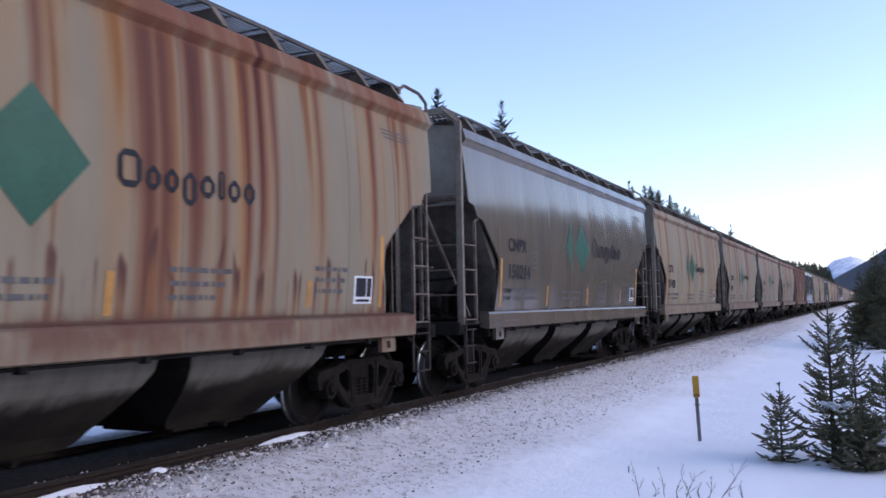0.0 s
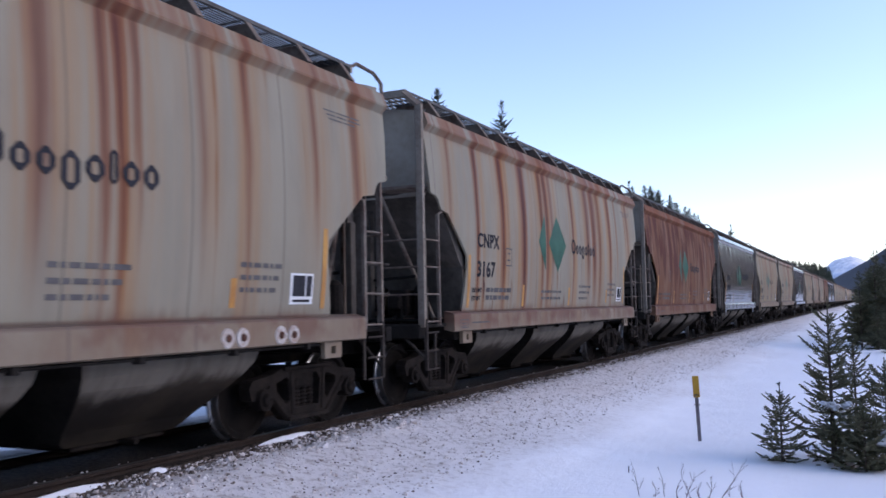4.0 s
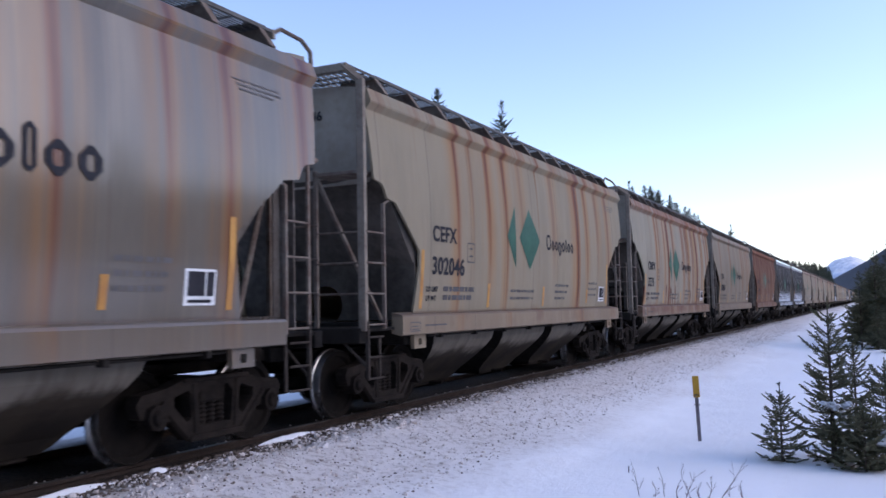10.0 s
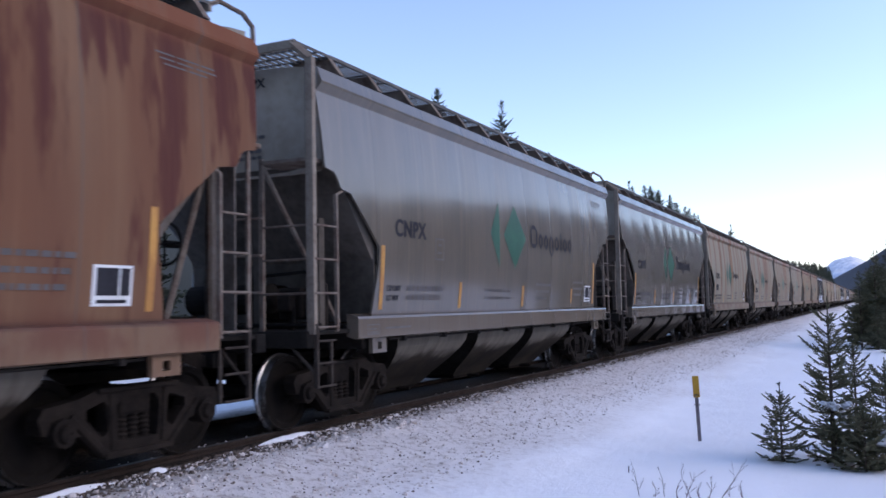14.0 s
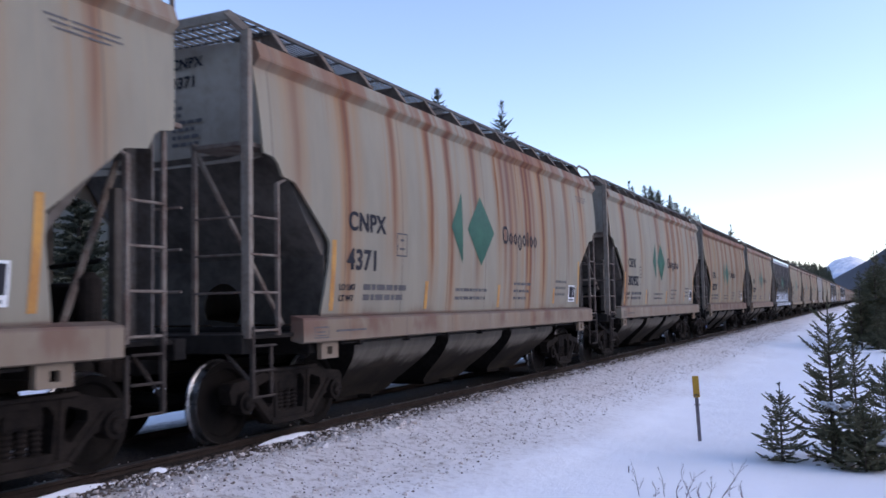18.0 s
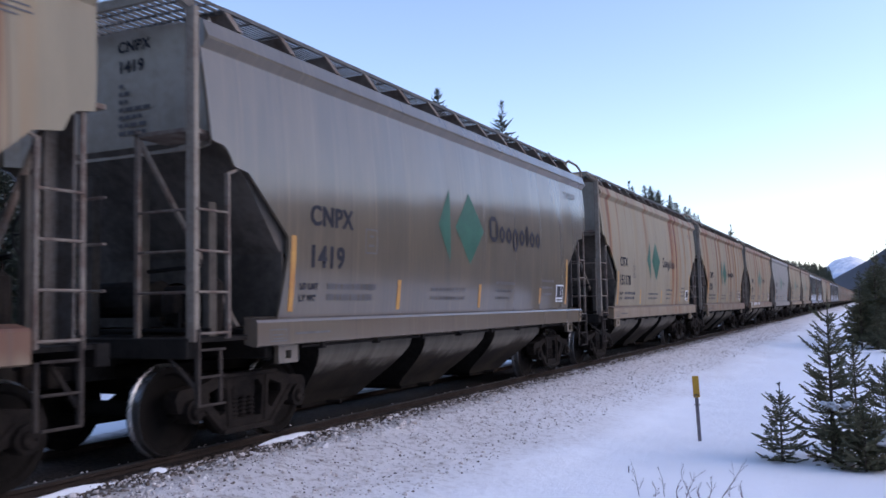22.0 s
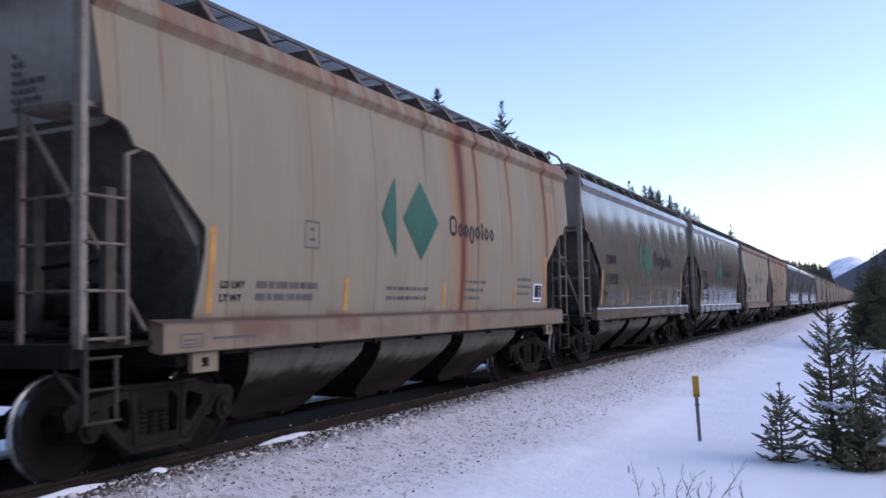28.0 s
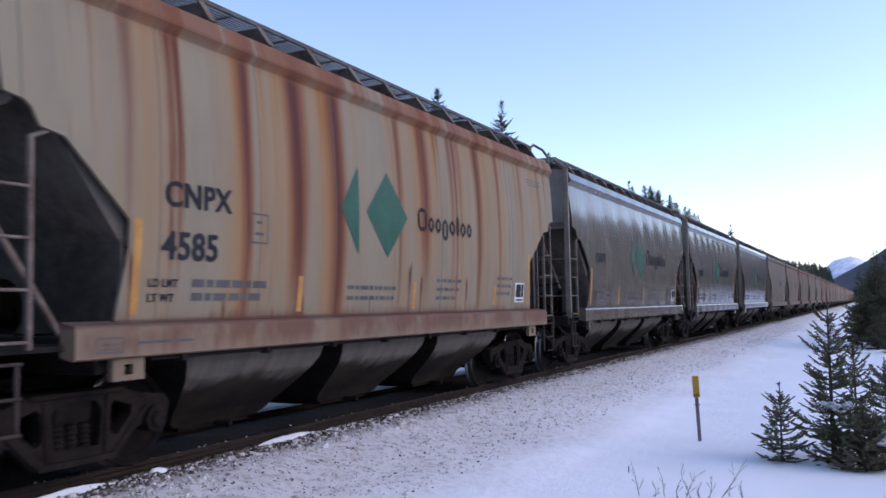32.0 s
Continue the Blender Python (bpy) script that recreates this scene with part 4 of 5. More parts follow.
TEMPLATES = {"front": without(lambda o: o.get("end", "") == "rear"), "rear": without(lambda o: o.get("end", "") == "front"),
             "far": without(lambda o: o.get("end", "") or o.name.split(".")[0] in SMALL)}
DRIPS = {0: 1.3, 12: 0.75, 5: 0.5, 3: 0.3, 33: 0.3, 25: 0.2, 20: 0.3}
FAR_PAINT = {}
NAME_SHIFT = {0: -0.1, 2: -0.28, 3: -0.22, 4: -0.14, 27: 0.06, 33: -0.08}  # where the name stands elsewhere
for i, (mark, number, base, rust) in enumerate(TRAIN):
    car = copy_thing(TEMPLATES["far" if i > 37 else ("rear" if i in HOLE_FIRST else "front")], car_place(i, 0))
    seed = 1.37 * i + 2.0
    shiny = rust < -0.5
    key = (base, rust) if i > 40 else i
    if key not in FAR_PAINT:
        FAR_PAINT[key] = car_paint("car_paint", base, rust, seed, 0.15 if shiny else 0.62, 0.8 if shiny else 0.5, (0.10, 0.042, 0.028) if base is RUSTED else (0.165, 0.052, 0.023), 0.08 if shiny else 0.0, all_runs(i), DRIPS.get(i, 0.0))
    paint = FAR_PAINT[key]
    for o in car.children_recursive:
        kind = o.name.split(".")[0]
        if kind in ("side_sheet", "side_sill", "top_chord", "jacking_pad"):
            o.material_slots[0].link = "OBJECT"
            o.material_slots[0].material = paint
        if kind == "wheelset":
            WHEELS.append(o)
        if kind == "name_block" and shiny:  # the grey cars carry the name in larger letters
            o.scale, o.location = (1, 1.45, 1.40), (0.005, 7.16 - 6.94 * 1.45, 2.565 * (1 - 1.40))
        if kind == "name_block" and i in NAME_SHIFT:
            o.scale, o.location = (1, 1.07, 1.07), (0.002, NAME_SHIFT[i] - 6.94 * 0.07, -2.565 * 0.07)
        if kind == "emblem" and shiny:
            o.location.y = 0.37
    near = [o for o in car.children if o.name.split(".")[0] == "side_sheet"][0]
    front = [o for o in car.children if o.name.split(".")[0] == "end_sheet"][0]
    for me in STENCIL if i < 38 else ():
        tagged(new(me.name.split(".")[0], me), "small black stencilled print", kind="stuff").parent = near
    for nm, where, me in WORDS[i]:
        tagged(new(nm, me), "black stencilled characters", kind="stuff").parent = front if where else near
    look_word = "smooth grey glossy" if shiny else ("heavily rusted brown" if rust > 1 else ("cream rust-streaked" if rust > 0.3 else "clean off-white"))
    tagged(car, look_word + " covered hopper car rolling on the track", "railcar", "cars of the freight train")
    TRAIN_CARS.append(car)
# what sets single cars apart: scrawls on a sill, snow left on the ledges
random.seed(17)
sill = [o for o in TRAIN_CARS[9].children if o.name.split(".")[0] == "side_sill"][0]
bm = bmesh.new()
y = 9.2
for k in range(15):
    a, w = random.uniform(-0.06, 0.06), random.uniform(0.02, 0.03)
    lo, hi = random.uniform(1.07, 1.15), random.uniform(1.2, 1.31)
    bm.faces.new([bm.verts.new((1.639, u, c)) for u, c in ((y, lo), (y + w, lo), (y + a + w, hi), (y + a, hi))])
    y += random.uniform(0.05, 0.12)
part("scrawl", bm, BLACK, sill)
PATCH = plain("snow_on_ledge", (0.60, 0.58, 0.56), 0.8, vary=0.25, scale=8.0, bump=0.3)
for ci, y0, y1 in ((9, 11.75, 12.05), (26, 1.15, 1.5), (26, 2.3, 3.1), (26, 3.2, 3.9), (26, 4.35, 5.05)):
    bm = bmesh.new()
    rows = []
    for k in range(9):
        t = math.sin(math.pi * (0.05 + 0.9 * k / 8)) * random.uniform(0.7, 1.1)
        u = y0 + (y1 - y0) * k / 8
        rows.append([bm.verts.new((a, u, c)) for a, c in ((1.60, 1.378), (1.632, 1.382), (1.643, 1.35), (1.645, 1.31 - 0.05 * t), (1.636, 1.28 - 0.05 * t))])
    for r, q in zip(rows, rows[1:]):
        for k in range(4):
            bm.faces.new((r[k], r[k + 1], q[k + 1], q[k]))
    part("snow_patch", bm, PATCH, [o for o in TRAIN_CARS[ci].children if o.name.split(".")[0] == "side_sill"][0], smooth=True)
bm = bmesh.new()
rod(bm, (1.20, 2.24, 0.457), (1.222, 2.24, 0.457), 0.085, 18)
part("bearing_cap", bm, plain("blue_cap_paint", (0.09, 0.16, 0.42), 0.5, vary=0.2, scale=6.0), TRAIN_CARS[21], "round blue painted bearing cap")
spare = [o for t in (template, *TEMPLATES.values()) for o in (t, *t.children_recursive)]
WHEELS[:] = [o for o in WHEELS if o not in set(spare)]
bpy.data.batch_remove(spare)
# round bolted covers in pairs on one car's sill
DISC, HUB = plain("white_cover_paint", (0.5, 0.47, 0.43), 0.6, second=(0.3, 0.2, 0.15), scale=9.0), plain("rusty_cover_hub", (0.10, 0.045, 0.03), 0.8, scale=9.0)
sill = [o for o in TRAIN_CARS[4].children if o.name.split(".")[0] == "side_sill"][0]
for y in (9.57, 9.80, 10.44, 10.67):
    bm = bmesh.new()
    rod(bm, (1.63, y, 1.2), (1.648, y, 1.2), 0.105, 16, 0.095)
    part("cover", bm, DISC, sill, "round white cover with a rusty hub")
    bm = bmesh.new()
    rod(bm, (1.645, y, 1.2), (1.665, y, 1.2), 0.045, 10, 0.035)
    part("cover_hub", bm, HUB, sill)


# ---- ground, track ----
def crust(a):
    return float(np.interp(a, (0.9, 1.1, 2.2, 4.2), (0, 1, 0.7, 0.0)))


def ground_z(x, y):
    a = abs(x)
    base = float(np.interp(a, (0, 1.0, 1.7, 2.6, 4.2, 7.0, 30, 200), (-0.10, -0.08, -0.08, -0.28, -0.48, -0.56, -0.7, -0.7)))
    near = min(1.0, max(0.0, (a - 1.6) / 3.0))
    return base + near * 0.10 * noise.noise((x * 0.35, y * 0.25, 0)) + 0.018 * noise.noise((x * 2.1, y * 1.6, 5)) * (1 if a > 1.2 else 0.4) + crust(a) * (0.030 * noise.noise((x * 5.5, y * 4.0, 2)) + 0.016 * noise.noise((x * 12.0, y * 10.0, 7)))


def snow_material():
    m, n, l, b = material("snow")
    co = n.new("ShaderNodeTexCoord").outputs["Object"]
    sep = n.new("ShaderNodeSeparateXYZ")
    l.new(co, sep.inputs[0])
    x = mathn(n, l, "ABSOLUTE", sep.outputs["X"])
    big = noisen(n, l, stretch(n, l, co, (0.8, 0.3, 1)), 1.0, 5, 0.6)
    grit = noisen(n, l, co, 9.0, 6, 0.7)
    speck = noisen(n, l, co, 28.0, 4, 0.7)
    d = mathn(n, l, "ADD", x, mathn(n, l, "MULTIPLY", mathn(n, l, "SUBTRACT", big, 0.5), 2.4))
    dirty = mathn(n, l, "SUBTRACT", 1.0, step(n, l, d, 1.6, 4.6))
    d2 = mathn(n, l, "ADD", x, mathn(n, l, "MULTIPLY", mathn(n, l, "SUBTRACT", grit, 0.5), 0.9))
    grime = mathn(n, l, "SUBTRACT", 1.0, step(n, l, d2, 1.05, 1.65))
    spots = mathn(n, l, "MULTIPLY", step(n, l, grit, 0.48, 0.64), dirty)
    c = mixn(n, l, mathn(n, l, "MULTIPLY", dirty, 0.70), (0.965, 0.96, 0.965), (0.58, 0.50, 0.45))
    c = mixn(n, l, mathn(n, l, "MULTIPLY", spots, 0.62), c, (0.30, 0.235, 0.19))
    c = mixn(n, l, mathn(n, l, "MULTIPLY", step(n, l, speck, 0.63, 0.70), dirty), c, (0.09, 0.07, 0.06))
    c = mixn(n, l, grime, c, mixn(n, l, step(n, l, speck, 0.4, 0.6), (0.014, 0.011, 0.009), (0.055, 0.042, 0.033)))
    l.new(c, b.inputs["Base Color"])
    b.inputs["Roughness"].default_value = 0.8
    b.inputs["Specular IOR Level"].default_value = 0.1
    bumpn(n, l, mathn(n, l, "ADD", mathn(n, l, "MULTIPLY", grit, mathn(n, l, "ADD", 0.5, mathn(n, l, "MULTIPLY", dirty, 1.2))), mathn(n, l, "MULTIPLY", big, 2.0)), 0.45, 0.07, b)
    return m


SNOW = snow_material()
xs = sorted(set([-1500, -700, -300, -150, -80, -50, -30, -20, -14, -10, -7, -5] + [round(-4 + 0.25 * k, 2) for k in range(20)] + [round(0.9 + 0.08 * k, 2) for k in range(42)] + [4.5, 4.8, 5.1, 5.4, 5.7, 6.0, 6.3, 6.6, 6.9, 7.2, 7.5, 8] + [8.5, 9, 10, 11, 12, 14, 17, 20, 25, 32, 45, 70, 120, 250, 600, 1500]))
ys = sorted(set([-1200, -400, -150, -60, -30, -15, -8, -4] + [-2, -1, 0, 1, 2, 3] + [round(3.6 + 0.1 * k, 2) for k in range(150)] + [round(18.6 + 0.25 * k, 2) for k in range(60)] + [34 + 1.0 * k for k in range(28)] + [62, 66, 72, 80, 90, 105, 125, 150, 200, 280, 400, 600, 1000, 2000, 4000]))
bm = bmesh.new()
grid = [[bm.verts.new((x, y, ground_z(x, y))) for x in xs] for y in ys]
for j in range(len(ys) - 1):
    for i in range(len(xs) - 1):
        bm.faces.new((grid[j][i], grid[j][i + 1], grid[j + 1][i + 1], grid[j + 1][i]))
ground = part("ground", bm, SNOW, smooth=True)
tagged(ground, "blue-white snow with gritty brown ballast shoulder", "ground", kind="structure")

for s in (1, -1):
    bm = bmesh.new()
    prof = [(-0.076, -0.17), (0.076, -0.17), (0.076, -0.158), (0.012, -0.13), (0.009, -0.045), (0.036, -0.035), (0.036, -0.006), (0.028, 0.0), (-0.028, 0.0), (-0.036, -0.006), (-0.036, -0.035), (-0.009, -0.045), (-0.012, -0.13), (-0.076, -0.158)]
    extrude_outline(bm, [(s * 0.7535 + a, c) for a, c in prof], "y", -150, 900)
    for f in bm.faces:
        if f.calc_center_median().z > -0.008:
            f.material_index = 1
    tagged(part("rail", bm, (RAIL_WEB, RAIL_TOP)), "brown steel running rail with a bright head", "rail", "rails of the track", "structure")


# ---- small snow and stones by the track ----
def scatter(name, count, spread, size, mat, label, seed):
    """Loose lumps on the shoulder, denser towards the rail and the near end."""
    random.seed(seed)
    base = bmesh.new()
    bmesh.ops.create_icosphere(base, subdivisions=1, radius=1.0)
    bv, bf = [v.co.copy() for v in base.verts], [[v.index for v in f.verts] for f in base.faces]
    base.free()
    vs, fs = [], []
    for _ in range(count):
        x = spread[0] + (spread[1] - spread[0]) * random.random() ** spread[2]
        y = 3.5 + 66 * random.random() ** 2.0
        r = random.uniform(*size) * (1 + random.random() ** 6)
        q = Euler((random.uniform(0, 6), random.uniform(0, 6), random.uniform(0, 6))).to_matrix()
        sc = (r * random.uniform(0.7, 1.4), r * random.uniform(0.7, 1.3), r * random.uniform(0.5, 0.9))
        o, z = len(vs), ground_z(x, y)
        for v in bv:
            w = q @ Vector((v.x * sc[0] * random.uniform(0.85, 1.15), v.y * sc[1], v.z * sc[2]))
            vs.append((x + w.x, y + w.y, z + w.z * 0.8 + 0.05 * r))
        fs += [[o + k for k in f] for f in bf]
    me = bpy.data.meshes.new(name)
    me.from_pydata(vs, [], fs)
    me.materials.append(mat)
    tagged(new(name, me), label, "gravel", kind="stuff")


STONE = plain("dirty_ballast_stone", (0.20, 0.155, 0.125), 0.9, second=(0.065, 0.05, 0.042), scale=7.0)
LUMP = plain("dirty_snow_lump", (0.80, 0.75, 0.72), 0.85, second=(0.42, 0.34, 0.29), scale=9.0)
CLEAN = plain("packed_snow", (0.86, 0.86, 0.88), 0.75, vary=0.1, scale=6.0)
scatter("ballast_stones", 9000, (0.95, 3.3, 2.0), (0.004, 0.013), STONE, "brown ballast stones strewn on the snowy shoulder", 3)
scatter("broken_ballast", 3800, (0.92, 1.45, 1.3), (0.010, 0.026), STONE, "coarse brown ballast at the edge of the track", 6)
scatter("snow_lumps", 13000, (1.0, 3.2, 1.9), (0.005, 0.018), LUMP, "dirty lumps of snow beside the rail", 4)
scatter("snow_crumbs", 2200, (1.15, 1.8, 1.2), (0.012, 0.030), LUMP, "crumbled dirty snow along the edge of the track", 5)
scatter("track_snow", 1400, (0.20, 0.70, 0.6), (0.006, 0.022), LUMP, "crumbs of dirty snow between the rails", 9)
random.seed(8)
for y0, y1, x0, w in ((5.0, 6.0, 1.06, 0.05), (6.4, 6.65, 1.05, 0.03), (8.15, 9.4, 0.97, 0.045)):
    bm = bmesh.new()
    rows, nn = [], 14
    for k in range(nn + 1):
        y, t = y0 + (y1 - y0) * k / nn, math.sin(math.pi * min(max(k / nn, 0.03), 0.97)) ** 0.5
        rows.append([bm.verts.new((x0 + a * w * t + random.uniform(-0.01, 0.01), y, -0.1 + c * t + random.uniform(0, 0.012))) for a, c in ((-1, 0), (-0.6, 0.06), (0.3, 0.065), (1, 0.0))])
    for r, q in zip(rows, rows[1:]):
        for k in range(3):
            bm.faces.new((r[k], r[k + 1], q[k + 1], q[k]))
    tagged(part("snow_strip", bm, CLEAN, smooth=True), "narrow strip of packed white snow beside the rail", "snow", "snow strips by the rail")

# ---- trees ----
BARK = plain("grey_brown_bark", (0.13, 0.10, 0.08), 0.9, second=(0.07, 0.055, 0.045), scale=8.0)
TWIG = plain("reddish_bare_twig", (0.16, 0.095, 0.08), 0.85, second=(0.10, 0.06, 0.05), scale=12.0)


def needle_material(name, a, b):
    m, n, l, bs = material(name)
    geo = n.new("ShaderNodeNewGeometry").outputs["Random Per Island"]
    l.new(mixn(n, l, geo, a, b), bs.inputs["Base Color"])
    bs.inputs["Roughness"].default_value = 0.65
    return m


NEEDLE = needle_material("spruce_needles", (0.085, 0.09, 0.048), (0.21, 0.19, 0.105))
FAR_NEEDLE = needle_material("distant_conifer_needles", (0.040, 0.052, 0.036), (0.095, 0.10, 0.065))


def spray(vs, fs, p, d, length, width, up=0.7):
    """One shoot's needles: a crossed pair of slim blades."""
    d = d.normalized()
    side = d.cross(Vector((0, 0, 1)))
    side = side.normalized() if side.length > 1e-3 else Vector((1, 0, 0))
    for ax in (side, side.cross(d) * up):
        o = len(vs)
        vs += [p - d * length * 0.1, p + d * length * 0.35 + ax * width, p + d * length, p + d * length * 0.35 - ax * width]
        fs.append((o, o + 1, o + 2, o + 3))


def conifer(name, height, spread, limbs, shoots, bare, mat, seed, lean=0.0, fuzz=1.0, ragged=0.35, shape=0.85, lift=0.25, gaps=0.1, thick=1.0):
    """A conifer: a tapered trunk and limbs all the way up, each set with needle shoots; uneven, with gaps."""
    rng = random.Random(seed)
    tree = new(name)
    tree.empty_display_size = 0.2
    rods = []
    segs = 6
    for k in range(segs):
        z0, z1 = height * k / segs, height * (k + 1) / segs
        rods.append((Vector((lean * (z0 / height) ** 2, 0, z0 - (0.12 if k == 0 else 0))), Vector((lean * (z1 / height) ** 2, 0, z1)), 0.015 * height * (1 - k / segs) + 0.004, 0.015 * height * (1 - (k + 1) / segs) + 0.003))
    vs, fs, az = [], [], 0.0
    for b in range(limbs):
        h = bare + (0.985 - bare) * (1 - (1 - (b + rng.random()) / limbs) ** 1.25)
        az += 2.4 + rng.uniform(-0.5, 0.5)
        if rng.random() < gaps:
            continue
        reach = spread * (1.0 - h) ** shape * (0.4 + 0.6 * min(1, (h - bare + 0.1) / 0.2))
        ln = max(0.012 * height, reach * rng.uniform(1 - ragged, 1 + 0.5 * ragged))
        rise = lift * 2.2 + rng.uniform(0, 0.4) if h > 0.85 else lift + rng.uniform(-0.25, 0.3)
        base = Vector((lean * h * h, 0, h * height))
        out = Vector((math.cos(az), math.sin(az), 0))
        cross = Vector((-out.y, out.x, 0))
        last = base
        for t in range(1, shoots + 1):
            q = t / shoots
            p = base + out * ln * q + Vector((0, 0, ln * (rise * q - 0.45 * q * q + 0.38 * q ** 3)))
            if t == shoots or t % 4 == 0:
                rods.append((last, p, 0.010 * ln * (1.2 - q) + 0.002, 0.008 * ln * (1.2 - q) + 0.001))
                last = p
            axis = (out + Vector((0, 0, rise * 0.6))).normalized()
            sz = ln * (0.16 + 0.26 * (1 - q)) * fuzz
            for sd in (-1, 1):
                dv = axis * 0.8 + sd * cross * rng.uniform(0.4, 1.0) + Vector((0, 0, rng.uniform(-0.4, 0.35)))
                f = sz * rng.uniform(0.7, 1.25)
                spray(vs, fs, p, dv, f, f * rng.uniform(0.13, 0.22) * thick)
            spray(vs, fs, p, axis + Vector((0, 0, rng.uniform(-0.3, 0.5))), sz, sz * 0.17 * thick, 1.0)
    top = Vector((lean, 0, height))
    for k in range(5):
        dv = Vector((rng.uniform(-0.5, 0.5), rng.uniform(-0.5, 0.5), 1)) if k else Vector((0, 0.02, 1))
        spray(vs, fs, top - Vector((0, 0, 0.025 * height)), dv, 0.03 * height, 0.003 * height, 1.0)
    sticks_and_blades("trunk", rods, [], BARK, tree)
    me = bpy.data.meshes.new("crown")
    me.from_pydata(vs, [], fs)
    me.materials.append(mat)
    new("crown", me).parent = tree
    return tree


def plant(tree, x, y, turn=0.0, scale=1.0, z=None):
    tree.matrix_basis = pose(x, y, (ground_z(x, y) if z is None else z) - 0.02, 0, 0, turn) @ Matrix.Scale(scale, 4)
    return tree


# young spruces beside the line: whorls of limbs, each limb and side shoot a brush of short needles
def brush(blades, p, d, ln, w, rng):
    d = d.normalized()
    u = d.orthogonal().normalized()
    t = rng.uniform(0, 3)
    u = u * math.cos(t) + d.cross(u) * math.sin(t)
    for ax in (u, d.cross(u)):
        blades.append([p - ax * w * 0.6, p + d * ln * 0.5 - ax * w, p + d * ln * 0.92 - ax * w * 0.7, p + d * (ln + w * 0.6), p + d * ln * 0.92 + ax * w * 0.7, p + d * ln * 0.5 + ax * w, p + ax * w * 0.6])


def young_spruce(height, spread, whorls, seed, open_top=0.16):
    rng = random.Random(seed)
    tree = new("young_spruce")
    tree.empty_display_size = 0.2
    rods, blades, w = [], [], 0.0095
    for k in range(6):
        rods.append((Vector((0, 0, height * k / 6 - (0.12 if k == 0 else 0))), Vector((0, 0, height * (k + 1) / 6)), 0.016 * height * (1 - k / 6) + 0.004, 0.016 * height * (1 - (k + 1) / 6) + 0.004))
    brush(blades, Vector((0, 0, height * (1 - open_top))), Vector((0, 0, 1)), height * open_top, w * 0.9, rng)
    brush(blades, Vector((0, 0, height * 0.6)), Vector((0, 0, 1)), height * 0.3, w * 1.3, rng)
    for k in range(14):
        q, t = rng.uniform(0.72, 0.97), rng.uniform(0, 6.28)
        brush(blades, Vector((0, 0, height * q)), Vector((math.cos(t), math.sin(t), rng.uniform(0.6, 1.4))), (0.03 + 0.22 * (1 - q)) * rng.uniform(0.7, 1.3), w * 0.9, rng)
    for k in range(whorls * 2):
        full = k % 2 == 0
        h = 0.03 + (0.97 - open_top) * ((k + rng.uniform(0, 0.5)) / (whorls * 2)) ** 0.92
        az = rng.uniform(0, 6.28)
        count = rng.randint(5, 7) if full else rng.randint(2, 4)
        for b in range(count):
            a = az + 6.28 * b / count + rng.uniform(-0.35, 0.35)
            ln = spread * ((1 - h) ** 0.75 * min(1.0, 0.72 + 1.6 * h) + 0.06) * rng.uniform(0.55, 1.12) * (1.0 if full else 0.6)
            if rng.random() < 0.08:
                ln *= 1.25
            out, up = Vector((math.cos(a), math.sin(a), 0)), 0.12 + 0.75 * h ** 1.3 + rng.uniform(-0.12, 0.22)
            cross = Vector((-out.y, out.x, 0))
            nodes = max(3, int(ln / 0.034))
            last = Vector((0, 0, h * height))
            for t in range(1, nodes + 1):
                q = t / nodes
                p = Vector((0, 0, h * height)) + out * ln * q + Vector((0, 0, ln * (up * q - 0.10 * math.sin(3.1 * q)))) + cross * 0.06 * ln * math.sin(2.2 * q + a)
                d = p - last
                rods.append((last, p, 0.006 * (1.2 - q) + 0.0015, 0.006 * (1.1 - q) + 0.0012))
                brush(blades, last, d, d.length, w, rng)
                for sd in (-1, 1):
                    if rng.random() < 0.16:
                        continue
                    sl = (0.030 + 0.42 * ln * (1 - q) ** 0.8 * min(1.0, 2.2 * q)) * rng.uniform(0.6, 1.15)
                    dv = (d.normalized() + sd * cross * rng.uniform(0.8, 1.3) + Vector((0, 0, rng.uniform(-0.25, 0.35)))).normalized()
                    brush(blades, p, dv, sl, w * 0.9, rng)
                    if sl > 0.085:
                        for m in (0.4, 0.65):
                            brush(blades, p + dv * sl * m, dv + d.normalized() * rng.uniform(0.5, 1.2) + Vector((0, 0, rng.uniform(-0.6, 0.4))), sl * 0.4, w * 0.85, rng)
                last = p
    sticks_and_blades("trunk", rods, [], BARK, tree)
    sticks_and_blades("crown", [], blades, NEEDLE, tree)
    return tree


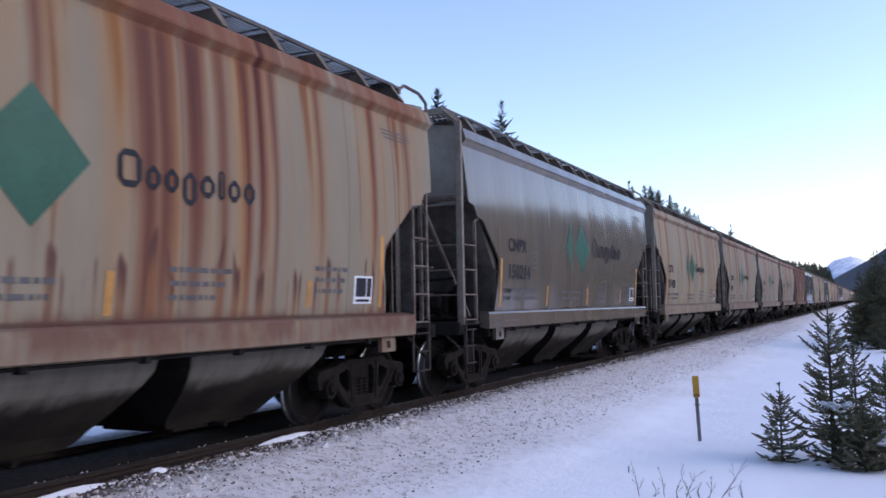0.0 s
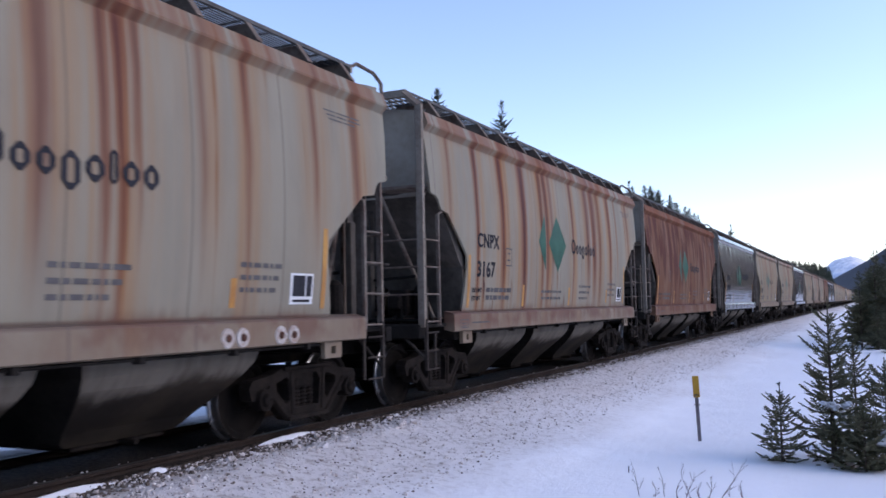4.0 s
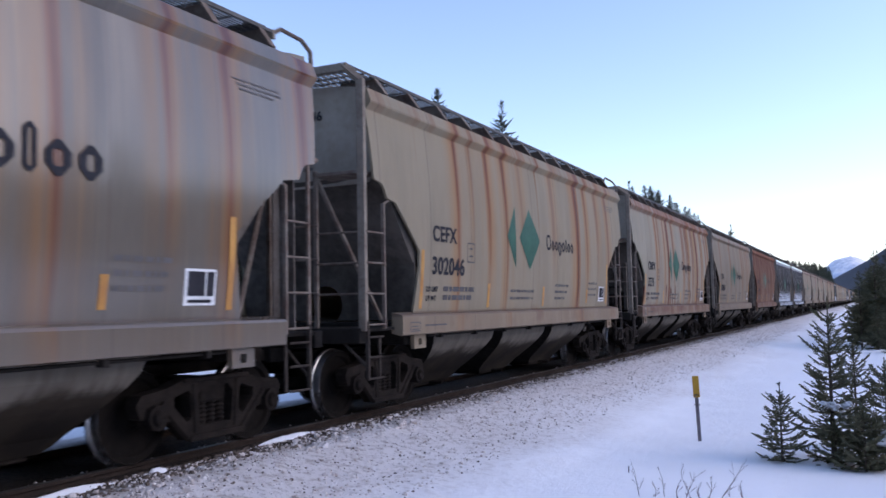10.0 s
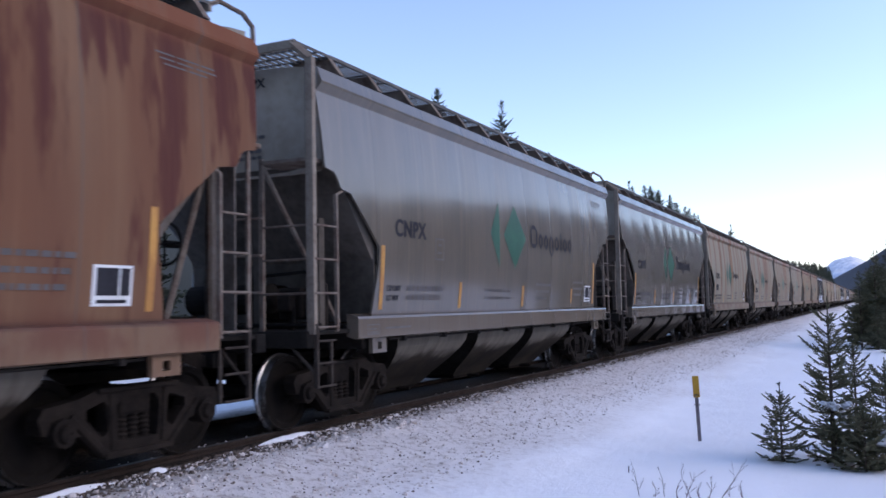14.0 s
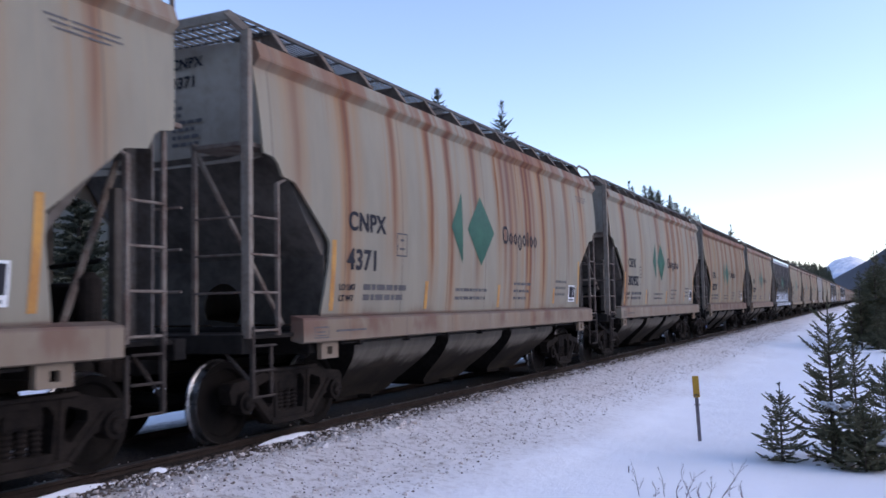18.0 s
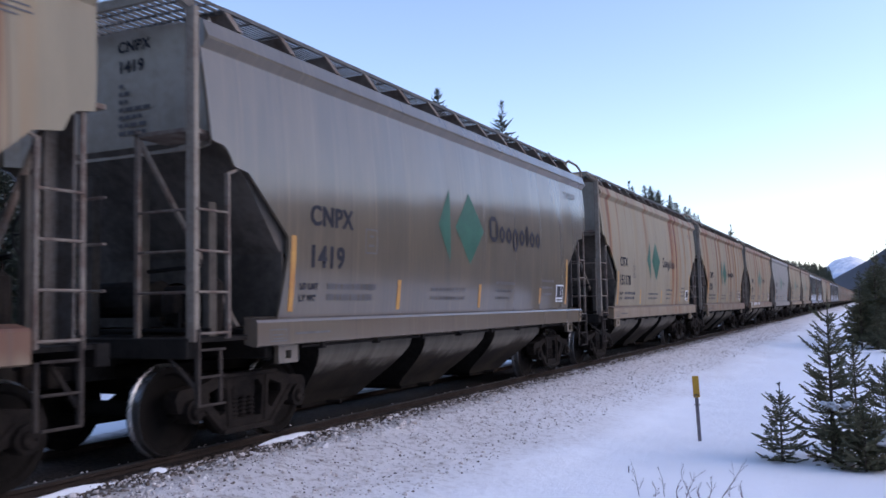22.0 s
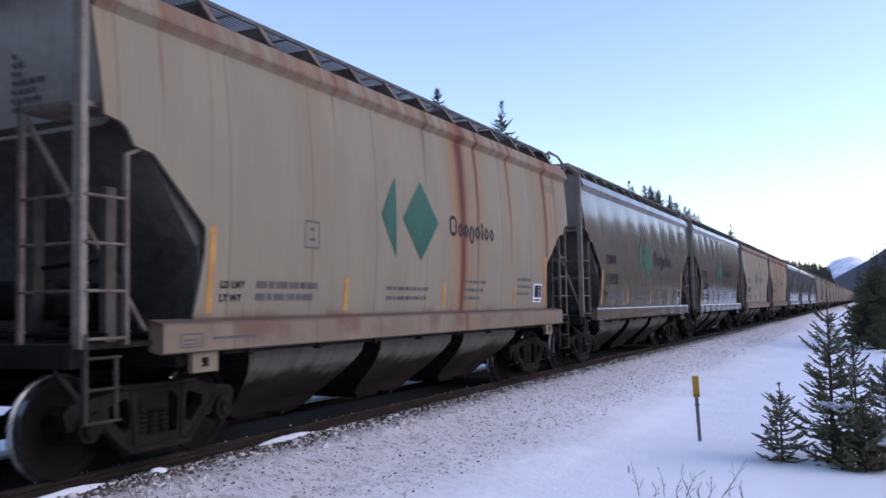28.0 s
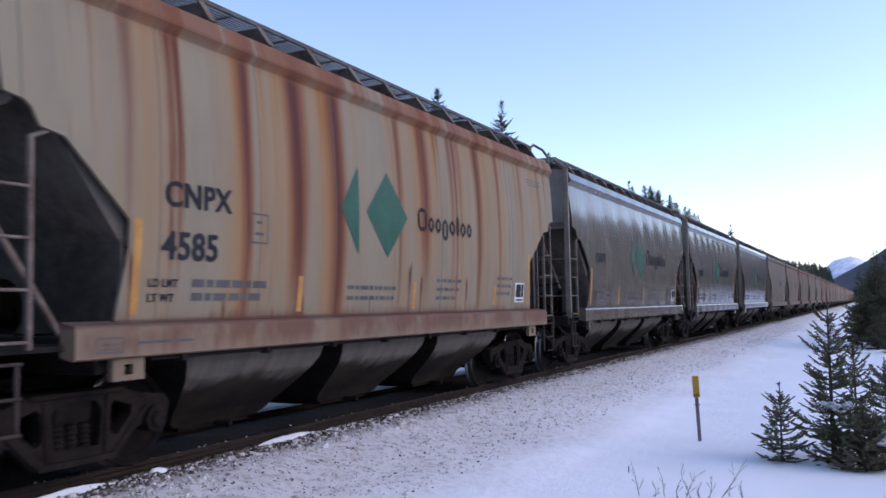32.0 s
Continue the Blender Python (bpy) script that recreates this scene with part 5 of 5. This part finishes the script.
for h, sp, wh, x, y, seed, turn in ((0.97, 0.40, 7, 6.28, 11.74, 11, 0), (2.0, 0.62, 12, 6.88, 11.5, 12, 40), (1.5, 0.5, 9, 7.12, 12.6, 13, 80),
                                    (1.3, 0.62, 9, 7.46, 11.3, 14, 10), (0.8, 0.48, 6, 7.22, 11.0, 15, 200), (0.55, 0.36, 4, 6.92, 11.12, 16, 120)):
    back = 0.6 if seed > 11 else 0.0
    x, y = 7.34 - (7.34 - x) * (y + back) / y, y + back
    tr = plant(young_spruce(h, sp, wh, seed, 0.20 if h < 1 else 0.10), x, y, turn, 1.04)
    tagged(tr, "young green spruce standing in the snow", "tree", "young spruces")
    rng = random.Random(seed)
    for k in range(4 if h > 1.2 else 0):
        bm = bmesh.new()
        bmesh.ops.create_icosphere(bm, subdivisions=3, radius=1.0)
        r = rng.uniform(0.04, 0.07)
        for v in bm.verts:
            v.co = Vector((v.co.x * r * 1.2, v.co.y * r, v.co.z * r * 0.9)) * (1 + 0.7 * noise.noise(v.co * 1.7 + Vector((k, seed, 0))))
        ob = part("snow_clump", bm, CLEAN, tr, "clump of white snow on the branches", True)
        a, q = rng.uniform(0, 6.28), rng.uniform(0.2, 0.42)
        ob.location = (sp * 0.3 * math.cos(a), sp * 0.3 * math.sin(a), h * q)
# thicker conifers further along
for x, y, h, sp, seed in ((7.75, 44, 4.2, 1.15, 21), (8.4, 40, 4.6, 1.2, 22), (7.5, 52, 4.0, 1.1, 23), (8.9, 47, 5.6, 1.4, 24), (7.9, 60, 5.0, 1.2, 25), (9.6, 42, 6.0, 1.5, 26), (8.6, 68, 6.2, 1.5, 27), (7.6, 38.5, 1.5, 0.6, 28), (8.1, 36, 2.2, 0.8, 29), (7.0, 40, 3.2, 1.1, 41), (7.6, 42.5, 4.2, 1.3, 42), (7.25, 50, 3.7, 1.2, 43)):
    tagged(plant(conifer("conifer", h, sp, 130, 6, 0.03, NEEDLE, seed, fuzz=1.25), x, y), "dense dark green conifer in the snow", "tree", "conifers by the line")

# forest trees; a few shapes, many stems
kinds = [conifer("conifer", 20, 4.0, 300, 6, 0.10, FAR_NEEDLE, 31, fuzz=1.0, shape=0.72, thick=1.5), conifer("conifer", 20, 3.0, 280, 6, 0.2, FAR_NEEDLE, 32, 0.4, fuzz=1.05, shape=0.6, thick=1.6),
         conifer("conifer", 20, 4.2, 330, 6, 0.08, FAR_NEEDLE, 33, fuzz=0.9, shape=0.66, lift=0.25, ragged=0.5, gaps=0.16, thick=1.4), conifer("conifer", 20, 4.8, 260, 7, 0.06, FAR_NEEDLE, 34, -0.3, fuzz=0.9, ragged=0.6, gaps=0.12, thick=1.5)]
for kd in kinds:
    tagged(kd, "tall dark conifer of the valley forest", "tree", "forest conifers")
spots = [(-22, 59.6, 19.1, 1), (-24, 78.6, 22.2, 3), (-26, 98, 20.3, 0), (-26, 137.7, 21.7, 3), (-26, 151.9, 22.6, 2), (-27, 163.5, 23.3, 2), (-27, 173.8, 23.4, 0), (-28, 184, 23.0, 0),
         (-28, 195, 23.2, 2), (-27, 143, 21.6, 0), (-26, 147.5, 22.2, 1), (-27, 157, 22.9, 0), (-28, 168.5, 23.4, 1), (-28, 179, 23.4, 0), (-29, 190, 23.6, 1), (-28, 200, 23.2, 0), (-28, 205, 22.6, 1), (-28, 211.2, 22.8, 0), (-28, 268.6, 24.9, 3)]
random.seed(21)
for k in range(90):
    y = 480 + 620 * random.random() ** 1.3
    spots.append((-30 - random.uniform(0, 5), y, 0.7 + (22.5 + (y - 512) * 0.030 if y < 1000 else 36) * random.uniform(0.88, 1.08), random.randrange(3)))
# the far side of the line, low enough to stay behind the cars
for k in range(95):
    y = -12 + 330 * random.random() ** 1.5
    spots.append((-13.5 - random.uniform(0, 11), y, random.uniform(6, 9.5), random.randrange(3)))
# the forest behind and beside the camera
for k in range(120):
    y = random.uniform(-75, 100)
    spots.append((31 + random.uniform(0, 24) + max(0, y) * 0.05, y, random.uniform(9, 15), random.randrange(3)))
for k in range(26):
    spots.append((random.uniform(13, 45), random.uniform(75, 420), random.uniform(9, 15), random.randrange(4)))
for x, y, h, kd in spots:
    tr = copy_thing(kinds[kd], pose(0, 0, 0))
    plant(tr, x, y, random.uniform(0, 360), h / 20.0, z=-0.7)
for kd in kinds:
    bpy.data.batch_remove([kd, *kd.children_recursive])


# ---- mountains ----
def mountain_material(name, low, high, snowline):
    m, n, l, b = material(name)
    co = n.new("ShaderNodeTexCoord").outputs["Object"]
    sep = n.new("ShaderNodeSeparateXYZ")
    l.new(co, sep.inputs[0])
    f = noisen(n, l, co, 0.012, 8, 0.65)
    h = mathn(n, l, "ADD", sep.outputs["Z"], mathn(n, l, "MULTIPLY", mathn(n, l, "SUBTRACT", f, 0.5), 260.0))
    c = mixn(n, l, step(n, l, h, snowline - 25, snowline + 35), low, high)
    c = mixn(n, l, mathn(n, l, "MULTIPLY", step(n, l, noisen(n, l, co, 0.05, 6), 0.4, 0.65), 0.35), c, tuple(0.55 * v for v in low))
    l.new(c, b.inputs["Base Color"])
    b.inputs["Roughness"].default_value = 0.9
    return m


def ridge(name, y, depth, crest, mat, label, seed):
    """A mountain side that faces the valley: crest gives (x, height) along it."""
    bm = bmesh.new()
    x0, x1, nx, nz, rows = crest[0][0], crest[-1][0], 90, 14, []
    cx, ch = [c[0] for c in crest], [c[1] for c in crest]
    for j in range(nz + 1):
        t, row = j / nz, []
        for i in range(nx + 1):
            x = x0 + (x1 - x0) * i / nx
            h = float(np.interp(x, cx, ch)) * (1 + 0.05 * noise.fractal((x * 0.012, seed, 0), 1.0, 2.0, 4))
            rough = 0.10 * h * noise.fractal((x * 0.008, t * 3, seed), 1.0, 2.0, 5) * math.sin(math.pi * t)
            row.append(bm.verts.new((x, y + depth * (t - 1) + rough, -2 + (h + 2) * t ** 1.25)))
        rows.append(row)
    rows.append([bm.verts.new((v.co.x, y + depth * 1.5, -2)) for v in rows[-1]])
    for r, q in zip(rows, rows[1:]):
        for i in range(nx):
            bm.faces.new((r[i], r[i + 1], q[i + 1], q[i]))
    tagged(part(name, bm, mat, smooth=True), label, "mountain", kind="structure")


ridge("backdrop_mountain", 2500, 500, [(-140, 6), (-64, 60), (1, 95), (52, 125), (200, 210), (500, 330), (900, 420), (1500, 420)], mountain_material("forested_slope", (0.036, 0.039, 0.050), (0.05, 0.055, 0.066), 900), "dark blue forested mountain side", 1)
# the peak's sunlight is painted in: its rock is a pale blue
ridge("backdrop_peak", 4300, 500, [(-620, 20), (-400, 70), (-260, 95), (-177, 136), (-120, 178), (-92, 186), (-60, 192), (-30, 184), (0, 168), (150, 120), (500, 60)], mountain_material("snowy_rock", (0.50, 0.55, 0.68), (0.92, 0.90, 0.93), 130), "far snow-covered mountain", 2)

# wooded valley side behind and beside the camera, where the low sun hides
def valley_side():
    bm = bmesh.new()
    rows = []
    for j in range(13):
        t, row = j / 12, []
        for i in range(101):
            a = radians(7 + 210 * i / 100)
            r = 62 + 290 * t
            crest = 50 * (1 + 0.22 * noise.fractal((i * 0.09, 3.0, 0), 1.0, 2.0, 4)) * min(1.0, 0.35 + i / 12)
            z = -0.8 + crest * t ** 0.9 + (1.5 * noise.noise((i * 0.9, t * 9, 1)) if 0 < j < 12 else 0) + (2.2 * noise.noise((i * 2.3, 0, 7)) if j == 12 else 0)
            row.append(bm.verts.new((7 + r * math.sin(a), r * math.cos(a), z)))
        rows.append(row)
    for r, q in zip(rows, rows[1:]):
        for i in range(100):
            bm.faces.new((r[i], r[i + 1], q[i + 1], q[i]))
    tagged(part("backdrop_valley_side", bm, mountain_material("wooded_valley_side", (0.045, 0.052, 0.045), (0.07, 0.08, 0.08), 900), smooth=True), "dark wooded valley side above the snow", "hillside", kind="structure")


valley_side()


def far_bank():
    """Low wooded bank beyond the far side of the line. Added to keep the gaps between cars dark."""
    bm = bmesh.new()
    rows = []
    for j in range(7):
        t, row = j / 6, []
        for i in range(121):
            y = -120 + 900 * i / 120
            row.append(bm.verts.new((-25 - 18 * t, y, -0.8 + 13.0 * t ** 0.7 + (0.5 * noise.noise((i * 0.8, t * 5, 2)) if j else 0))))
        rows.append(row)
    for r, q in zip(rows, rows[1:]):
        for i in range(120):
            bm.faces.new((r[i], r[i + 1], q[i + 1], q[i]))
    tagged(part("backdrop_bank", bm, mountain_material("wooded_bank", (0.040, 0.045, 0.037), (0.06, 0.07, 0.06), 900), smooth=True), "dark wooded bank added beyond the track", "hillside", kind="structure")


far_bank()

# ---- marker post, dry shrubs ----
marker = new("marker_post")
bm = bmesh.new()
box(bm, -0.025, 0.025, -0.006, 0.006, -0.15, 0.68, 0.003)
box(bm, -0.025, -0.015, -0.02, 0.006, -0.15, 0.68, 0.002)
part("post", bm, plain("weathered_steel_post", (0.22, 0.20, 0.21), 0.6, 0.3, second=(0.13, 0.10, 0.10), scale=8), marker)
bm = bmesh.new()
box(bm, -0.046, 0.046, -0.016, -0.006, 0.63, 0.94, 0.004)
plate = part("plate", bm, plain("yellow_marker_plastic", (0.52, 0.28, 0.02), 0.5, second=(0.42, 0.22, 0.02)), marker)
bm = bmesh.new()
for k in range(4):
    box(bm, -0.03 + 0.016 * k, -0.02 + 0.016 * k, -0.018, -0.0165, 0.65, 0.68)
part("print", bm, BLACK, plate)
bm = bmesh.new()
rod(bm, (-0.04, -0.02, 0.53), (0.04, -0.02, 0.525), 0.008)
part("bolt", bm, BARK, marker)
marker.matrix_basis = pose(5.04, 13.15, ground_z(5.04, 13.15), 0, -2.0, 18)
tagged(marker, "yellow plastic marker on a thin steel post in the snow", "marker post")


def shrub(x, y, stems, seed):
    rng = random.Random(seed)
    rods = []

    def grow(p, d, ln, r, depth):
        n = 6 if depth > 1 else 3
        for k in range(n):
            q = p + d * ln / n
            rods.append((p, q, r, r * 0.9))
            p, r = q, r * 0.9
            d = (d + Vector((rng.uniform(-0.22, 0.22), rng.uniform(-0.22, 0.22), rng.uniform(0, 0.08)))).normalized()
            if depth and rng.random() < 0.75:
                grow(p, (d + Vector((rng.uniform(-0.9, 0.9), rng.uniform(-0.9, 0.9), rng.uniform(-0.1, 0.4)))).normalized(), ln * rng.uniform(0.16, 0.42), r * 0.7, depth - 1)
            if rng.random() < 0.7:  # bud
                b = p + Vector((rng.uniform(-1, 1), rng.uniform(-1, 1), rng.uniform(0, 1))) * 0.010
                rods.append((p, b, r * 1.1, r * 0.9))
        rods.append((p, p + d * 0.010, r * 1.9, r * 0.8))
    for dx, dz, hh in stems:
        grow(Vector((dx * 0.3, 0, -0.05)), Vector((dx, rng.uniform(-0.2, 0.2), dz)).normalized(), hh * 0.9, 0.0038, 2)
    tagged(sticks_and_blades("bare_shrub", rods, [], TWIG), "leafless reddish-brown shrub poking through snow", "shrub", "bare shrubs").location = (x, y, ground_z(x, y))


shrub(5.26, 8.95, ((-0.3, 1, 0.36), (0.15, 1, 0.18)), 1)
shrub(5.52, 9.0, ((-0.35, 1, 0.34), (0.25, 1, 0.34), (0.0, 1, 0.22)), 2)
shrub(5.78, 9.1, ((-0.4, 1, 0.36), (0.42, 1, 0.5), (0.1, 1, 0.25), (-0.15, 1, 0.2)), 3)
shrub(6.08, 9.3, ((0.1, 1, 0.22), (-0.3, 1, 0.16)), 4)
bm = bmesh.new()
rod(bm, (0, 0, -0.05), (0.005, 0, 0.075), 0.006, 5)
tagged(part("dead_stalk", bm, TWIG), "short dead stalk sticking out of the snow", "stalk").location = (4.76, 10.1, ground_z(4.76, 10.1))


def motions():
    for i, car in enumerate(TRAIN_CARS):
        walk(car, [(t, car_place(i, t)) for t in (0, 4, 8, 12, 16, 20, 24, 28, 32)])
    # the wheels roll without slip; all of them share one turning
    first = WHEELS[0]
    walk(first, [(k / 30, pose(0, 0, 0, math.degrees(travelled(k / 30) / 0.457))) for k in range(961)])
    for w in WHEELS[1:]:
        w.rotation_mode = "QUATERNION"
        w.animation_data_create()
        w.animation_data.action = first.animation_data.action
        w.animation_data.action_slot = first.animation_data.action_slot


motions()
